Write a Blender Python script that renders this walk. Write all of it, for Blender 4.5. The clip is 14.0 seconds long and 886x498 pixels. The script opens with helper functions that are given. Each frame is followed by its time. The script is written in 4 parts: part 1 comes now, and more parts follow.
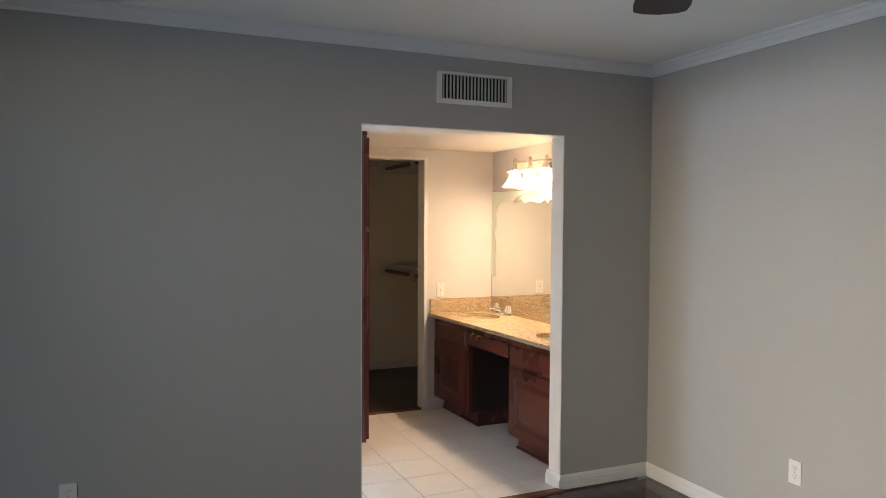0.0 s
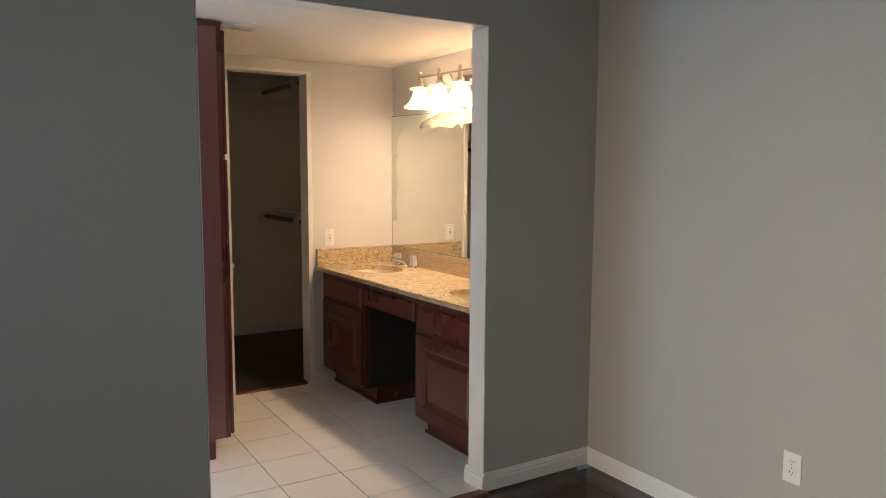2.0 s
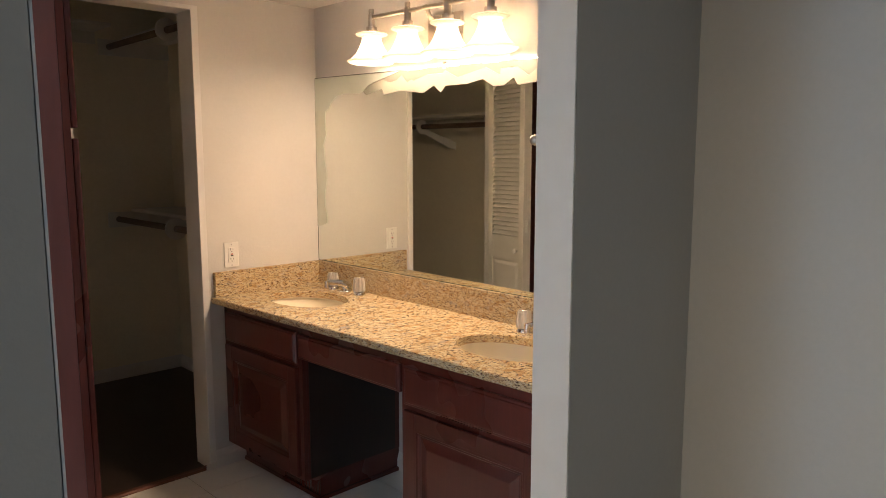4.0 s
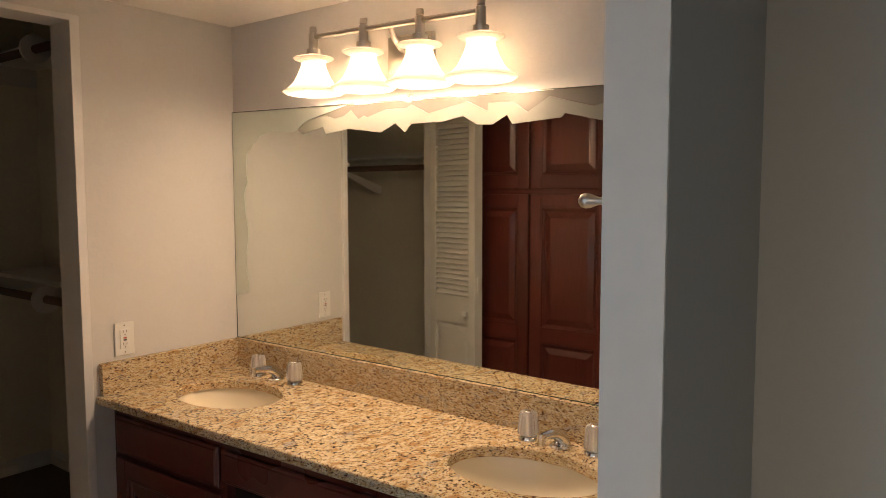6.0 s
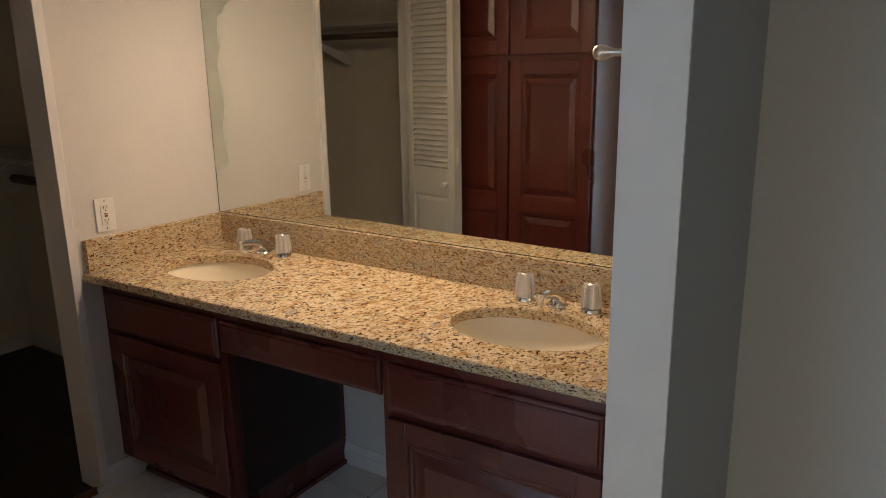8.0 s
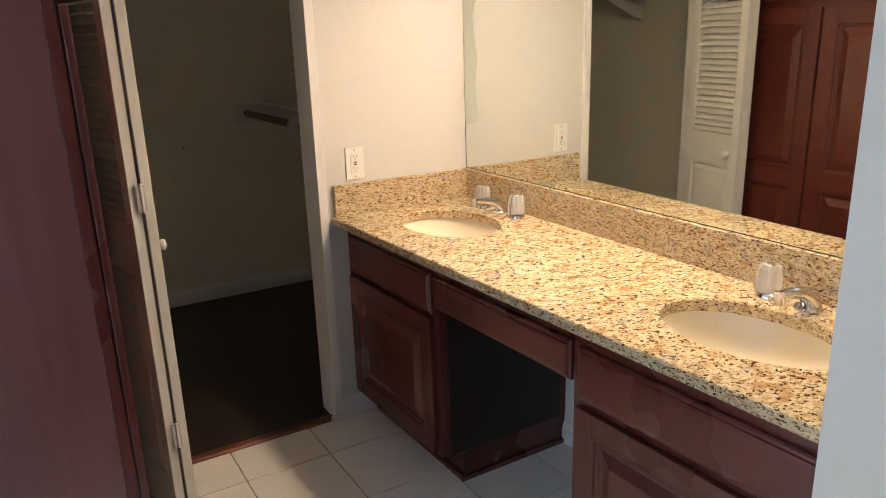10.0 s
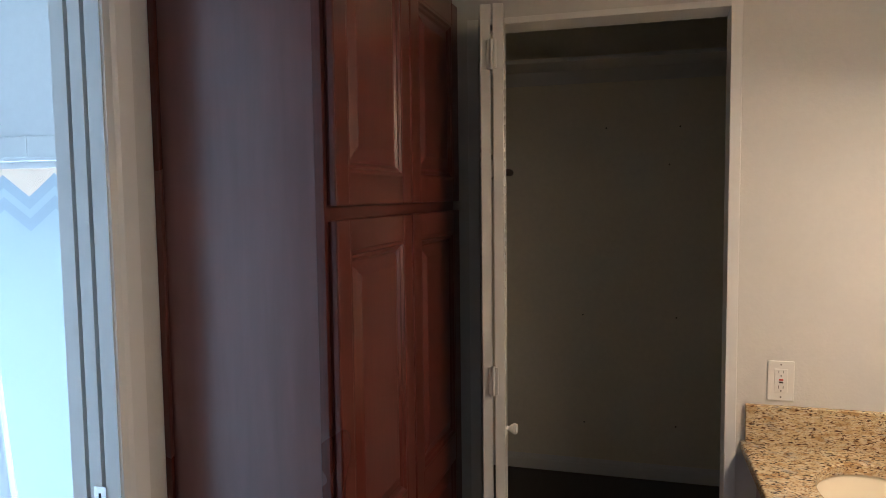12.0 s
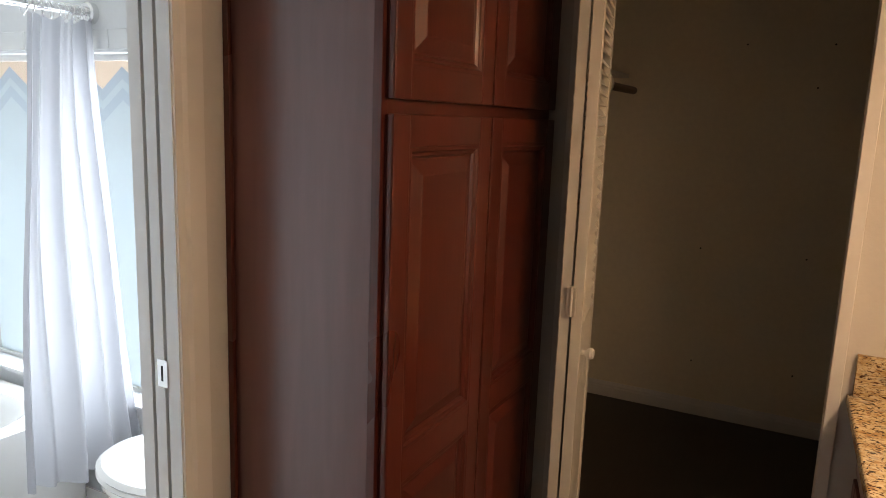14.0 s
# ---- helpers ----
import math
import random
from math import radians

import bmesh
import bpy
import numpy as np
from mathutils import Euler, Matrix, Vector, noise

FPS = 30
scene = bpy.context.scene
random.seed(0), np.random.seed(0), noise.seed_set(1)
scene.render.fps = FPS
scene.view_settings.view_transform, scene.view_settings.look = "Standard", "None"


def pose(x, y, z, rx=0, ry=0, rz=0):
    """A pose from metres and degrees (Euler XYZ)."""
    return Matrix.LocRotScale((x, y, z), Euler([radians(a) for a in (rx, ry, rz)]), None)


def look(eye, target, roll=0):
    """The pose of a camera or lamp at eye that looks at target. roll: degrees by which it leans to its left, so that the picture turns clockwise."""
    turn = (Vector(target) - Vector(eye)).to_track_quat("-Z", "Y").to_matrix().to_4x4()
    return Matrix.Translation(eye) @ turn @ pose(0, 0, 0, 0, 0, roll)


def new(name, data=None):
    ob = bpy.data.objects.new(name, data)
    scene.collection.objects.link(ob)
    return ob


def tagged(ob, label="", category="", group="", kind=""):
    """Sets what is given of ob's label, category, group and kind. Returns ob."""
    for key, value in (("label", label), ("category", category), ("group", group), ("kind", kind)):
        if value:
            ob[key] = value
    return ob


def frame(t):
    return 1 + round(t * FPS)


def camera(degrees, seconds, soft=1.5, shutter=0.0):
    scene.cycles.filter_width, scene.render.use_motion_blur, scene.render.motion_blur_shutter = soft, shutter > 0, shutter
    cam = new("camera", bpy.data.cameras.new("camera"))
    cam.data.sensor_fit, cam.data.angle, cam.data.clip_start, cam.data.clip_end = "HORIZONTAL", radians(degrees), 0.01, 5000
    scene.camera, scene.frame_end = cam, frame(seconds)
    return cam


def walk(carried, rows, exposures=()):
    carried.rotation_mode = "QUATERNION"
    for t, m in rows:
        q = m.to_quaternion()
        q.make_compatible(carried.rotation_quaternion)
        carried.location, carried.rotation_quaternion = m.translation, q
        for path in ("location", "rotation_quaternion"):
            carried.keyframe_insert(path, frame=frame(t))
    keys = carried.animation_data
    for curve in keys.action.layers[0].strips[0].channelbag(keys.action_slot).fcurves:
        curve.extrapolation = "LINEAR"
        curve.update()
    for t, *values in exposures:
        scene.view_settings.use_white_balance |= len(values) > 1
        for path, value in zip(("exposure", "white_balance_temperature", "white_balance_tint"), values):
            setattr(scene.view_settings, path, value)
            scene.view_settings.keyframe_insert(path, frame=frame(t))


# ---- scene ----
cam = camera(63.0, 14.0, soft=0.8)
PATH = [
    (0, (1.231, 1.805, 1.546), (2.037, 3.634, 1.469), 0.3),
    (0.5, (1.433, 1.889, 1.519), (2.368, 3.653, 1.412), 1.0),
    (1, (1.586, 2.061, 1.496), (2.569, 3.796, 1.333), 0.9),
    (1.5, (1.64, 2.37, 1.47), (2.663, 4.077, 1.276), 0.6),
    (2, (1.725, 2.753, 1.426), (2.77, 4.445, 1.212), 0.3),
    (2.2, (1.747, 2.908, 1.428), (2.781, 4.606, 1.21), 0.2),
    (4.3, (2.088, 4.396, 1.434), (3.506, 5.785, 1.19), 0.6),
    (4.5, (2.121, 4.485, 1.45), (3.556, 5.859, 1.221), 1.1),
    (5, (2.186, 4.614, 1.458), (3.659, 5.953, 1.26), 1.2),
    (5.5, (2.27, 4.727, 1.474), (3.771, 6.037, 1.298), 0.4),
    (6, (2.298, 4.858, 1.49), (3.886, 6.064, 1.331), -0.1),
    (6.5, (2.29, 4.93, 1.478), (3.959, 6.022, 1.334), -0.1),
    (7, (2.273, 4.961, 1.475), (3.961, 6.013, 1.265), -0.2),
    (7.5, (2.255, 4.959, 1.455), (3.922, 6.009, 1.107), -0.4),
    (7.7, (2.247, 4.955, 1.454), (3.9, 5.993, 1.019), -0.5),
    (9.8, (2.503, 4.908, 1.38), (3.576, 6.487, 0.783), -1.9),
    (10, (2.557, 4.889, 1.403), (3.539, 6.537, 0.84), -1.8),
    (10.5, (2.686, 4.91, 1.424), (3.368, 6.737, 0.98), -1.7),
    (11, (2.852, 4.976, 1.451), (3.139, 6.926, 1.112), -1.3),
    (11.5, (3.066, 5.017, 1.465), (2.911, 6.997, 1.229), -1.3),
    (12, (3.268, 5.028, 1.521), (2.698, 6.939, 1.372), -0.7),
    (12.5, (3.325, 5.094, 1.543), (2.583, 6.95, 1.459), -0.1),
    (13, (3.388, 5.132, 1.561), (2.52, 6.931, 1.473), 0.6),
    (13.5, (3.395, 5.157, 1.527), (2.502, 6.937, 1.338), 1.4),
    (14, (3.377, 5.153, 1.472), (2.475, 6.902, 1.113), 2.1),
]
walk(cam, [(t, look(eye, target, roll)) for t, eye, target, roll in PATH],
     exposures=[(0.0, 0.92, 6600, 12), (0.5, 0.72, 6600, 12), (1.0, 0.58, 6600, 12), (2.2, 0.48, 6550, 12), (4.3, 0.2, 6500, 12), (5.0, -0.12, 6600, 13), (6.2, -0.18, 6500, 12), (7.0, -0.36, 6250, 11), (7.7, -0.34, 6050, 10),
                (9.8, 0.72, 5800, 6), (10.5, 0.64, 5600, 5), (11.0, 0.48, 5400, 5), (11.5, 0.22, 5000, 4), (12.0, -0.02, 5500, 7), (12.6, -0.3, 6300, 10), (13.1, -0.05, 7000, 14), (14.0, -0.08, 7700, 17)])

# ---- light ----
world = bpy.data.worlds.new("sky")
scene.world = world
world.use_nodes = True
_wn = world.node_tree.nodes
_sky = _wn.new("ShaderNodeTexSky")
_sky.sky_type = "NISHITA"
_sky.sun_disc = False
_sky.sun_elevation = radians(14)
_sky.sun_rotation = radians(268)
_wn["Background"].inputs["Strength"].default_value = 0.12
world.node_tree.links.new(_sky.outputs["Color"], _wn["Background"].inputs["Color"])


def lamp(name, kind, m, colour, watts, **more):
    data = bpy.data.lights.new(name, kind)
    data.color, data.energy = colour, watts
    if kind == "AREA":
        data.spread = radians(more.get("fan", 180))
        data.shape, data.size, data.size_y = "RECTANGLE", more["w"], more["h"]
    if kind == "POINT":
        data.shadow_soft_size = more["r"]
    if kind == "SUN":
        data.angle = radians(more["spread"])
    ob = new(name, data)
    ob.matrix_world = m
    return ob


# Near-level sun, aimed through the added west opening onto the east wall.
SUN_EYE = Vector((-3.64, 0.02, 0.10))
lamp("sun", "SUN", look(SUN_EYE, (0, 0, 0)), (0.38, 0.68, 1.0), 0.29, spread=3.6)
# Daylight fill added at the unseen patio opening, its fan kept narrow.
lamp("patio_sky_light", "AREA", look((0.34, 3.6, 1.1), (4.0, 3.6, 2.4)), (0.52, 0.75, 1.0), 5.2, w=1.9, h=2.0, fan=122)
lamp("tub_window_sky_light", "AREA", look((1.14, 6.905, 1.02), (1.14, 4.0, 1.0)), (0.66, 0.82, 1.0), 36, w=1.5, h=1.15)
BULB_W = 13.8
LAMP_X = 3.968
LAMP_YS = (5.995, 6.210, 6.434, 6.660)

# ---- materials ----


def material(name, colour, rough=0.5, metal=0.0, **more):
    """A node material: base colour with grain and stain variation, roughness variation and fine relief.
    scale: size of the grain; vary: how far the colour strays; bump: relief; stretch: grain along an axis."""
    mat = bpy.data.materials.new(name)
    mat.use_nodes = True
    nt = mat.node_tree
    bsdf = nt.nodes["Principled BSDF"]
    bsdf.inputs["Roughness"].default_value = rough
    bsdf.inputs["Metallic"].default_value = metal
    scale, vary, bump = more.get("scale", 20.0), more.get("vary", 0.06), more.get("bump", 0.05)
    tc = nt.nodes.new("ShaderNodeTexCoord")
    mp = nt.nodes.new("ShaderNodeMapping")
    mp.inputs["Scale"].default_value = more.get("stretch", (1, 1, 1))
    nt.links.new(tc.outputs["Object"], mp.inputs["Vector"])
    fine = nt.nodes.new("ShaderNodeTexNoise")
    fine.inputs["Scale"].default_value, fine.inputs["Detail"].default_value = scale, 6
    broad = nt.nodes.new("ShaderNodeTexNoise")
    broad.inputs["Scale"].default_value, broad.inputs["Detail"].default_value = more.get("broad", 1.7), 3
    nt.links.new(mp.outputs["Vector"], fine.inputs["Vector"])
    nt.links.new(tc.outputs["Object"], broad.inputs["Vector"])
    add = nt.nodes.new("ShaderNodeMath")
    add.operation = "ADD"
    nt.links.new(fine.outputs["Fac"], add.inputs[0])
    nt.links.new(broad.outputs["Fac"], add.inputs[1])
    ramp = nt.nodes.new("ShaderNodeMapRange")
    ramp.inputs["From Min"].default_value, ramp.inputs["From Max"].default_value = 0.6, 1.4
    ramp.inputs["To Min"].default_value, ramp.inputs["To Max"].default_value = 1 - vary, 1 + vary
    nt.links.new(add.outputs[0], ramp.inputs["Value"])
    mul = nt.nodes.new("ShaderNodeVectorMath")
    mul.operation = "SCALE"
    mul.inputs[0].default_value = colour
    nt.links.new(ramp.outputs[0], mul.inputs["Scale"])
    nt.links.new(mul.outputs[0], bsdf.inputs["Base Color"])
    rr = nt.nodes.new("ShaderNodeMapRange")
    rr.inputs["To Min"].default_value = max(0.02, rough - more.get("rvary", 0.06))
    rr.inputs["To Max"].default_value = min(1.0, rough + more.get("rvary", 0.06))
    nt.links.new(broad.outputs["Fac"], rr.inputs["Value"])
    nt.links.new(rr.outputs[0], bsdf.inputs["Roughness"])
    if bump:
        bn = nt.nodes.new("ShaderNodeTexNoise")
        bn.inputs["Scale"].default_value, bn.inputs["Detail"].default_value = more.get("bscale", scale), 4
        nt.links.new(mp.outputs["Vector"], bn.inputs["Vector"])
        bp = nt.nodes.new("ShaderNodeBump")
        bp.inputs["Strength"].default_value, bp.inputs["Distance"].default_value = bump, more.get("bdist", 0.004)
        nt.links.new(bn.outputs["Fac"], bp.inputs["Height"])
        nt.links.new(bp.outputs["Normal"], bsdf.inputs["Normal"])
    return mat


def wood(name, dark, light, rough=0.3, stretch=(14, 14, 0.9), rand=0.12, coat=0.0):
    """Stained wood: long grain streaks, pores and blotches of stain; each board its own shade."""
    mat = material(name, light, rough, bump=0.012, scale=9, stretch=stretch, bdist=0.001)
    nt = mat.node_tree
    bsdf = nt.nodes["Principled BSDF"]
    bsdf.inputs["Coat Weight"].default_value = coat
    bsdf.inputs["Coat Roughness"].default_value = 0.25
    noise_nodes = [n for n in nt.nodes if n.bl_idname == "ShaderNodeTexNoise"]
    mix = nt.nodes.new("ShaderNodeMixRGB")
    mix.inputs["Color1"].default_value, mix.inputs["Color2"].default_value = (*dark, 1), (*light, 1)
    info = nt.nodes.new("ShaderNodeObjectInfo")
    shade = nt.nodes.new("ShaderNodeMapRange")
    shade.inputs["To Min"].default_value, shade.inputs["To Max"].default_value = 1 - rand, 1 + rand
    nt.links.new(info.outputs["Random"], shade.inputs["Value"])
    spread = nt.nodes.new("ShaderNodeMapRange")
    spread.inputs["From Min"].default_value, spread.inputs["From Max"].default_value = 0.7, 1.3
    summed = nt.nodes.new("ShaderNodeMath")
    summed.operation = "ADD"
    nt.links.new(noise_nodes[0].outputs["Fac"], summed.inputs[0])
    nt.links.new(noise_nodes[1].outputs["Fac"], summed.inputs[1])
    nt.links.new(summed.outputs[0], spread.inputs["Value"])
    nt.links.new(spread.outputs[0], mix.inputs["Fac"])
    mul = nt.nodes.new("ShaderNodeVectorMath")
    mul.operation = "SCALE"
    nt.links.new(mix.outputs[0], mul.inputs[0])
    nt.links.new(shade.outputs[0], mul.inputs["Scale"])
    nt.links.new(mul.outputs[0], bsdf.inputs["Base Color"])
    return mat


def granite():
    """Speckled gold granite: cream ground, tan clouds, brown and black flecks drawn out along one direction."""
    mat = bpy.data.materials.new("gold_granite")
    mat.use_nodes = True
    nt = mat.node_tree
    bsdf = nt.nodes["Principled BSDF"]
    bsdf.inputs["Roughness"].default_value = 0.22
    tc = nt.nodes.new("ShaderNodeTexCoord")
    mp = nt.nodes.new("ShaderNodeMapping")
    mp.inputs["Rotation"].default_value = (0.5, 0.6, 0.6)
    mp.inputs["Scale"].default_value = (0.75, 1.0, 2.1)
    nt.links.new(tc.outputs["Object"], mp.inputs["Vector"])

    def noise_layer(scale, lo, hi, detail=5, rough=0.6):
        n = nt.nodes.new("ShaderNodeTexNoise")
        n.inputs["Scale"].default_value, n.inputs["Detail"].default_value, n.inputs["Roughness"].default_value = scale, detail, rough
        nt.links.new(mp.outputs["Vector"], n.inputs["Vector"])
        r = nt.nodes.new("ShaderNodeMapRange")
        r.inputs["From Min"].default_value, r.inputs["From Max"].default_value = lo, hi
        nt.links.new(n.outputs["Fac"], r.inputs["Value"])
        return r.outputs[0]

    def over(below, colour, fac):
        m = nt.nodes.new("ShaderNodeMixRGB")
        m.inputs["Color2"].default_value = (*colour, 1)
        if isinstance(below, tuple):
            m.inputs["Color1"].default_value = (*below, 1)
        else:
            nt.links.new(below, m.inputs["Color1"])
        nt.links.new(fac, m.inputs["Fac"])
        return m.outputs[0]

    c = over((0.60, 0.46, 0.26), (0.68, 0.57, 0.38), noise_layer(55, 0.44, 0.56))
    c = over(c, (0.45, 0.28, 0.12), noise_layer(30, 0.53, 0.64))
    c = over(c, (0.42, 0.38, 0.32), noise_layer(19, 0.58, 0.68))
    c = over(c, (0.38, 0.24, 0.12), noise_layer(130, 0.552, 0.585))
    c = over(c, (0.095, 0.042, 0.021), noise_layer(95, 0.578, 0.602))
    c = over(c, (0.024, 0.016, 0.013), noise_layer(145, 0.600, 0.622))
    nt.links.new(c, bsdf.inputs["Base Color"])
    return mat


def glass(name, tint=(1, 1, 1), rough=0.0, clear=1.0):
    mat = bpy.data.materials.new(name)
    mat.use_nodes = True
    b = mat.node_tree.nodes["Principled BSDF"]
    b.inputs["Base Color"].default_value = (*tint, 1)
    b.inputs["Roughness"].default_value = rough
    b.inputs["Transmission Weight"].default_value = clear
    b.inputs["IOR"].default_value = 1.46
    return mat


def translucent(name, colour, share, glow=0.0, glow_colour=(1, 1, 1)):
    """Thin cloth, film or opal glass: part of the light passes through it, scattered."""
    mat = bpy.data.materials.new(name)
    mat.use_nodes = True
    nt = mat.node_tree
    b = nt.nodes["Principled BSDF"]
    b.inputs["Base Color"].default_value = (*colour, 1)
    b.inputs["Roughness"].default_value = 0.6
    if glow:
        b.inputs["Emission Color"].default_value = (*glow_colour, 1)
        b.inputs["Emission Strength"].default_value = glow
    t = nt.nodes.new("ShaderNodeBsdfTranslucent")
    t.inputs["Color"].default_value = (*colour, 1)
    mix = nt.nodes.new("ShaderNodeMixShader")
    mix.inputs["Fac"].default_value = share
    nt.links.new(b.outputs[0], mix.inputs[1])
    nt.links.new(t.outputs[0], mix.inputs[2])
    nt.links.new(mix.outputs[0], nt.nodes["Material Output"].inputs["Surface"])
    return mat


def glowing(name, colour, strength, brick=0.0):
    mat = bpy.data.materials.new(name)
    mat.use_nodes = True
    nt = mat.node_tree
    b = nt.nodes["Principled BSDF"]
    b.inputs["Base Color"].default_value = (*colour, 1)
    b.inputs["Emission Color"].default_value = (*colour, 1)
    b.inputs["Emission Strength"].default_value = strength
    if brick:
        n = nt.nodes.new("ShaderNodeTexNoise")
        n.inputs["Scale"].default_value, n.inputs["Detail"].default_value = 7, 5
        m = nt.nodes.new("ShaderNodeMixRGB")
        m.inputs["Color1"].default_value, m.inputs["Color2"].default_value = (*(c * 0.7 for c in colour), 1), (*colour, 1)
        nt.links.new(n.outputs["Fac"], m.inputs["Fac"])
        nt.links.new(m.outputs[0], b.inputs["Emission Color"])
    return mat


TUB_PAINT = material("pale_tub_room_paint", (0.72, 0.73, 0.73), 0.6, bump=0.15, scale=50, bscale=120, vary=0.03, bdist=0.0015)
WALL_GREY = material("grey_wall_paint", (0.43, 0.425, 0.405), 0.75, bump=0.25, scale=60, bscale=140, vary=0.03, bdist=0.0015)
BATH_WALL = material("pale_bath_wall_paint", (0.65, 0.635, 0.605), 0.7, bump=0.3, scale=60, bscale=120, vary=0.03, bdist=0.0018)
CLOSET_WALL = material("closet_wall_paint", (0.86, 0.80, 0.66), 0.8, bump=0.2, scale=40, bscale=120, vary=0.05, bdist=0.0015)
CEILING = material("ceiling_paint", (0.85, 0.83, 0.78), 0.85, bump=0.35, scale=50, bscale=90, vary=0.03, bdist=0.002)
TRIM = material("white_trim_paint", (0.76, 0.75, 0.73), 0.4, bump=0.04, scale=14, vary=0.04)
DOOR_WHITE = material("cream_door_paint", (0.72, 0.70, 0.65), 0.42, bump=0.05, scale=14, vary=0.04)
TILE = material("cream_floor_tile", (0.80, 0.765, 0.72), 0.32, bump=0.05, scale=9, broad=3.0, vary=0.06, bdist=0.001)
GROUT = material("brown_grout", (0.30, 0.25, 0.21), 0.9, bump=0.3, scale=150, vary=0.12)
CHERRY = wood("cherry_stained_wood", (0.082, 0.0165, 0.0115), (0.118, 0.0250, 0.0175), 0.28, coat=0.3)
# Lighter, greyer copy of the cherry; daylight sheen is partly in its base colour.
CHERRY_SHEEN = wood("cherry_sheen_panel", (0.128, 0.041, 0.035), (0.172, 0.058, 0.050), 0.34, stretch=(5, 5, 0.5), coat=1.0)
CHERRY_DARK = wood("dark_knee_sheet", (0.022, 0.012, 0.010), (0.035, 0.018, 0.014), 0.45)
FLOOR_WOOD = wood("dark_floor_wood", (0.020, 0.009, 0.007), (0.045, 0.018, 0.013), 0.2, stretch=(9, 0.8, 9), rand=0.25, coat=0.3)
CLOSET_FLOOR = wood("dark_closet_floor", (0.026, 0.018, 0.015), (0.042, 0.029, 0.024), 0.4, stretch=(9, 0.8, 9))
THRESHOLD = wood("red_threshold_wood", (0.10, 0.03, 0.018), (0.20, 0.07, 0.04), 0.3, stretch=(0.8, 9, 9))
ROD_WOOD = wood("brown_rod_wood", (0.10, 0.055, 0.035), (0.19, 0.11, 0.07), 0.5, stretch=(9, 0.8, 9))
GRANITE = granite()
SINK = material("bone_porcelain", (0.88, 0.80, 0.63), 0.1, bump=0, vary=0.015)
CHROME = material("chrome", (0.78, 0.78, 0.78), 0.12, 1.0, bump=0, vary=0.02, rvary=0.03)
NICKEL = material("brushed_nickel", (0.50, 0.46, 0.41), 0.32, 1.0, bump=0.02, scale=60, vary=0.04, stretch=(1, 1, 12))
DARK_METAL = material("dark_drain_metal", (0.10, 0.09, 0.08), 0.4, 1.0, bump=0)
ACRYLIC = glass("clear_acrylic", (0.99, 0.98, 0.97), 0.07, 0.72)
CLEAR = glass("clear_window_glass")
MIRROR = material("silvered_mirror", (0.83, 0.86, 0.82), 0.015, 1.0, bump=0, vary=0.004, rvary=0.005)
MIRROR_EDGE = material("green_mirror_edge", (0.05, 0.08, 0.065), 0.2, bump=0)
# Both base colours are held dark to offset glare from the close lamps.
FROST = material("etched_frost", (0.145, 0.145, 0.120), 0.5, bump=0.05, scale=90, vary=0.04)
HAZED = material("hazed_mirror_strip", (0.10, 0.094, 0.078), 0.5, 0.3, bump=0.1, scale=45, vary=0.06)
FROST_SIDE = material("faint_etched_glass", (0.72, 0.77, 0.69), 0.30, 0.75, bump=0, vary=0.03)
PLASTIC = material("white_plastic", (0.80, 0.79, 0.75), 0.35, bump=0, vary=0.01)
# Button black; in sockets and latch it stands for shade inside the slots.
SLOT = material("dark_slot", (0.03, 0.03, 0.03), 0.6, bump=0)
RED = material("red_button", (0.45, 0.05, 0.03), 0.5, bump=0)
BLADE = material("charcoal_fan_blade", (0.035, 0.035, 0.04), 0.5, bump=0.05, scale=30, stretch=(1, 8, 8))
VENT_SHADE = material("vent_duct_shade", (0.02, 0.02, 0.018), 0.9, bump=0)
VENT_SLAT = material("vent_slat_paint", (0.50, 0.49, 0.44), 0.5, bump=0, vary=0.05)
OPAL = translucent("opal_lamp_glass", (0.80, 0.77, 0.72), 0.7, 0.1, (1.0, 0.84, 0.62))
BULB = glowing("lit_bulb", (1.0, 0.82, 0.58), 14)
CURTAIN = translucent("sheer_white_curtain", (0.53, 0.54, 0.57), 0.5)
FILM = translucent("frosted_window_film", (0.80, 0.90, 0.96), 0.8)
FILM_BLUE = translucent("blue_chevron_film", (0.72, 0.82, 0.90), 0.8)
TUB_WHITE = material("white_enamel", (0.80, 0.80, 0.78), 0.12, bump=0, vary=0.02)
TUB_TILE = material("white_wall_tile", (0.74, 0.75, 0.74), 0.2, bump=0.02, scale=8, vary=0.03)
# Backdrops beyond the tub window; their emission stands for daylight on them.
OUTSIDE = glowing("glowing_stone_outside", (0.70, 0.63, 0.55), 0.75, brick=1.0)
SKY_GLOW = glowing("daylight_glow_outside", (0.88, 0.95, 1.0), 2.4)

# ---- mesh helpers ----


def box(bm, x0, x1, y0, y1, z0, z1, bevel=0.0):
    """Adds a box between the limits to bm, its edges rounded by bevel."""
    vs = [bm.verts.new((x, y, z)) for x in (x0, x1) for y in (y0, y1) for z in (z0, z1)]
    faces = [bm.faces.new([vs[i] for i in f]) for f in ((0, 1, 3, 2), (4, 6, 7, 5), (0, 4, 5, 1), (2, 3, 7, 6), (0, 2, 6, 4), (1, 5, 7, 3))]
    if bevel:
        edges = list({e for f in faces for e in f.edges})
        bmesh.ops.bevel(bm, geom=edges, offset=bevel, segments=2, profile=0.6, affect="EDGES")
    return bm


def boxed(*limits, bevel=0.0):
    return box(bmesh.new(), *limits, bevel=bevel)


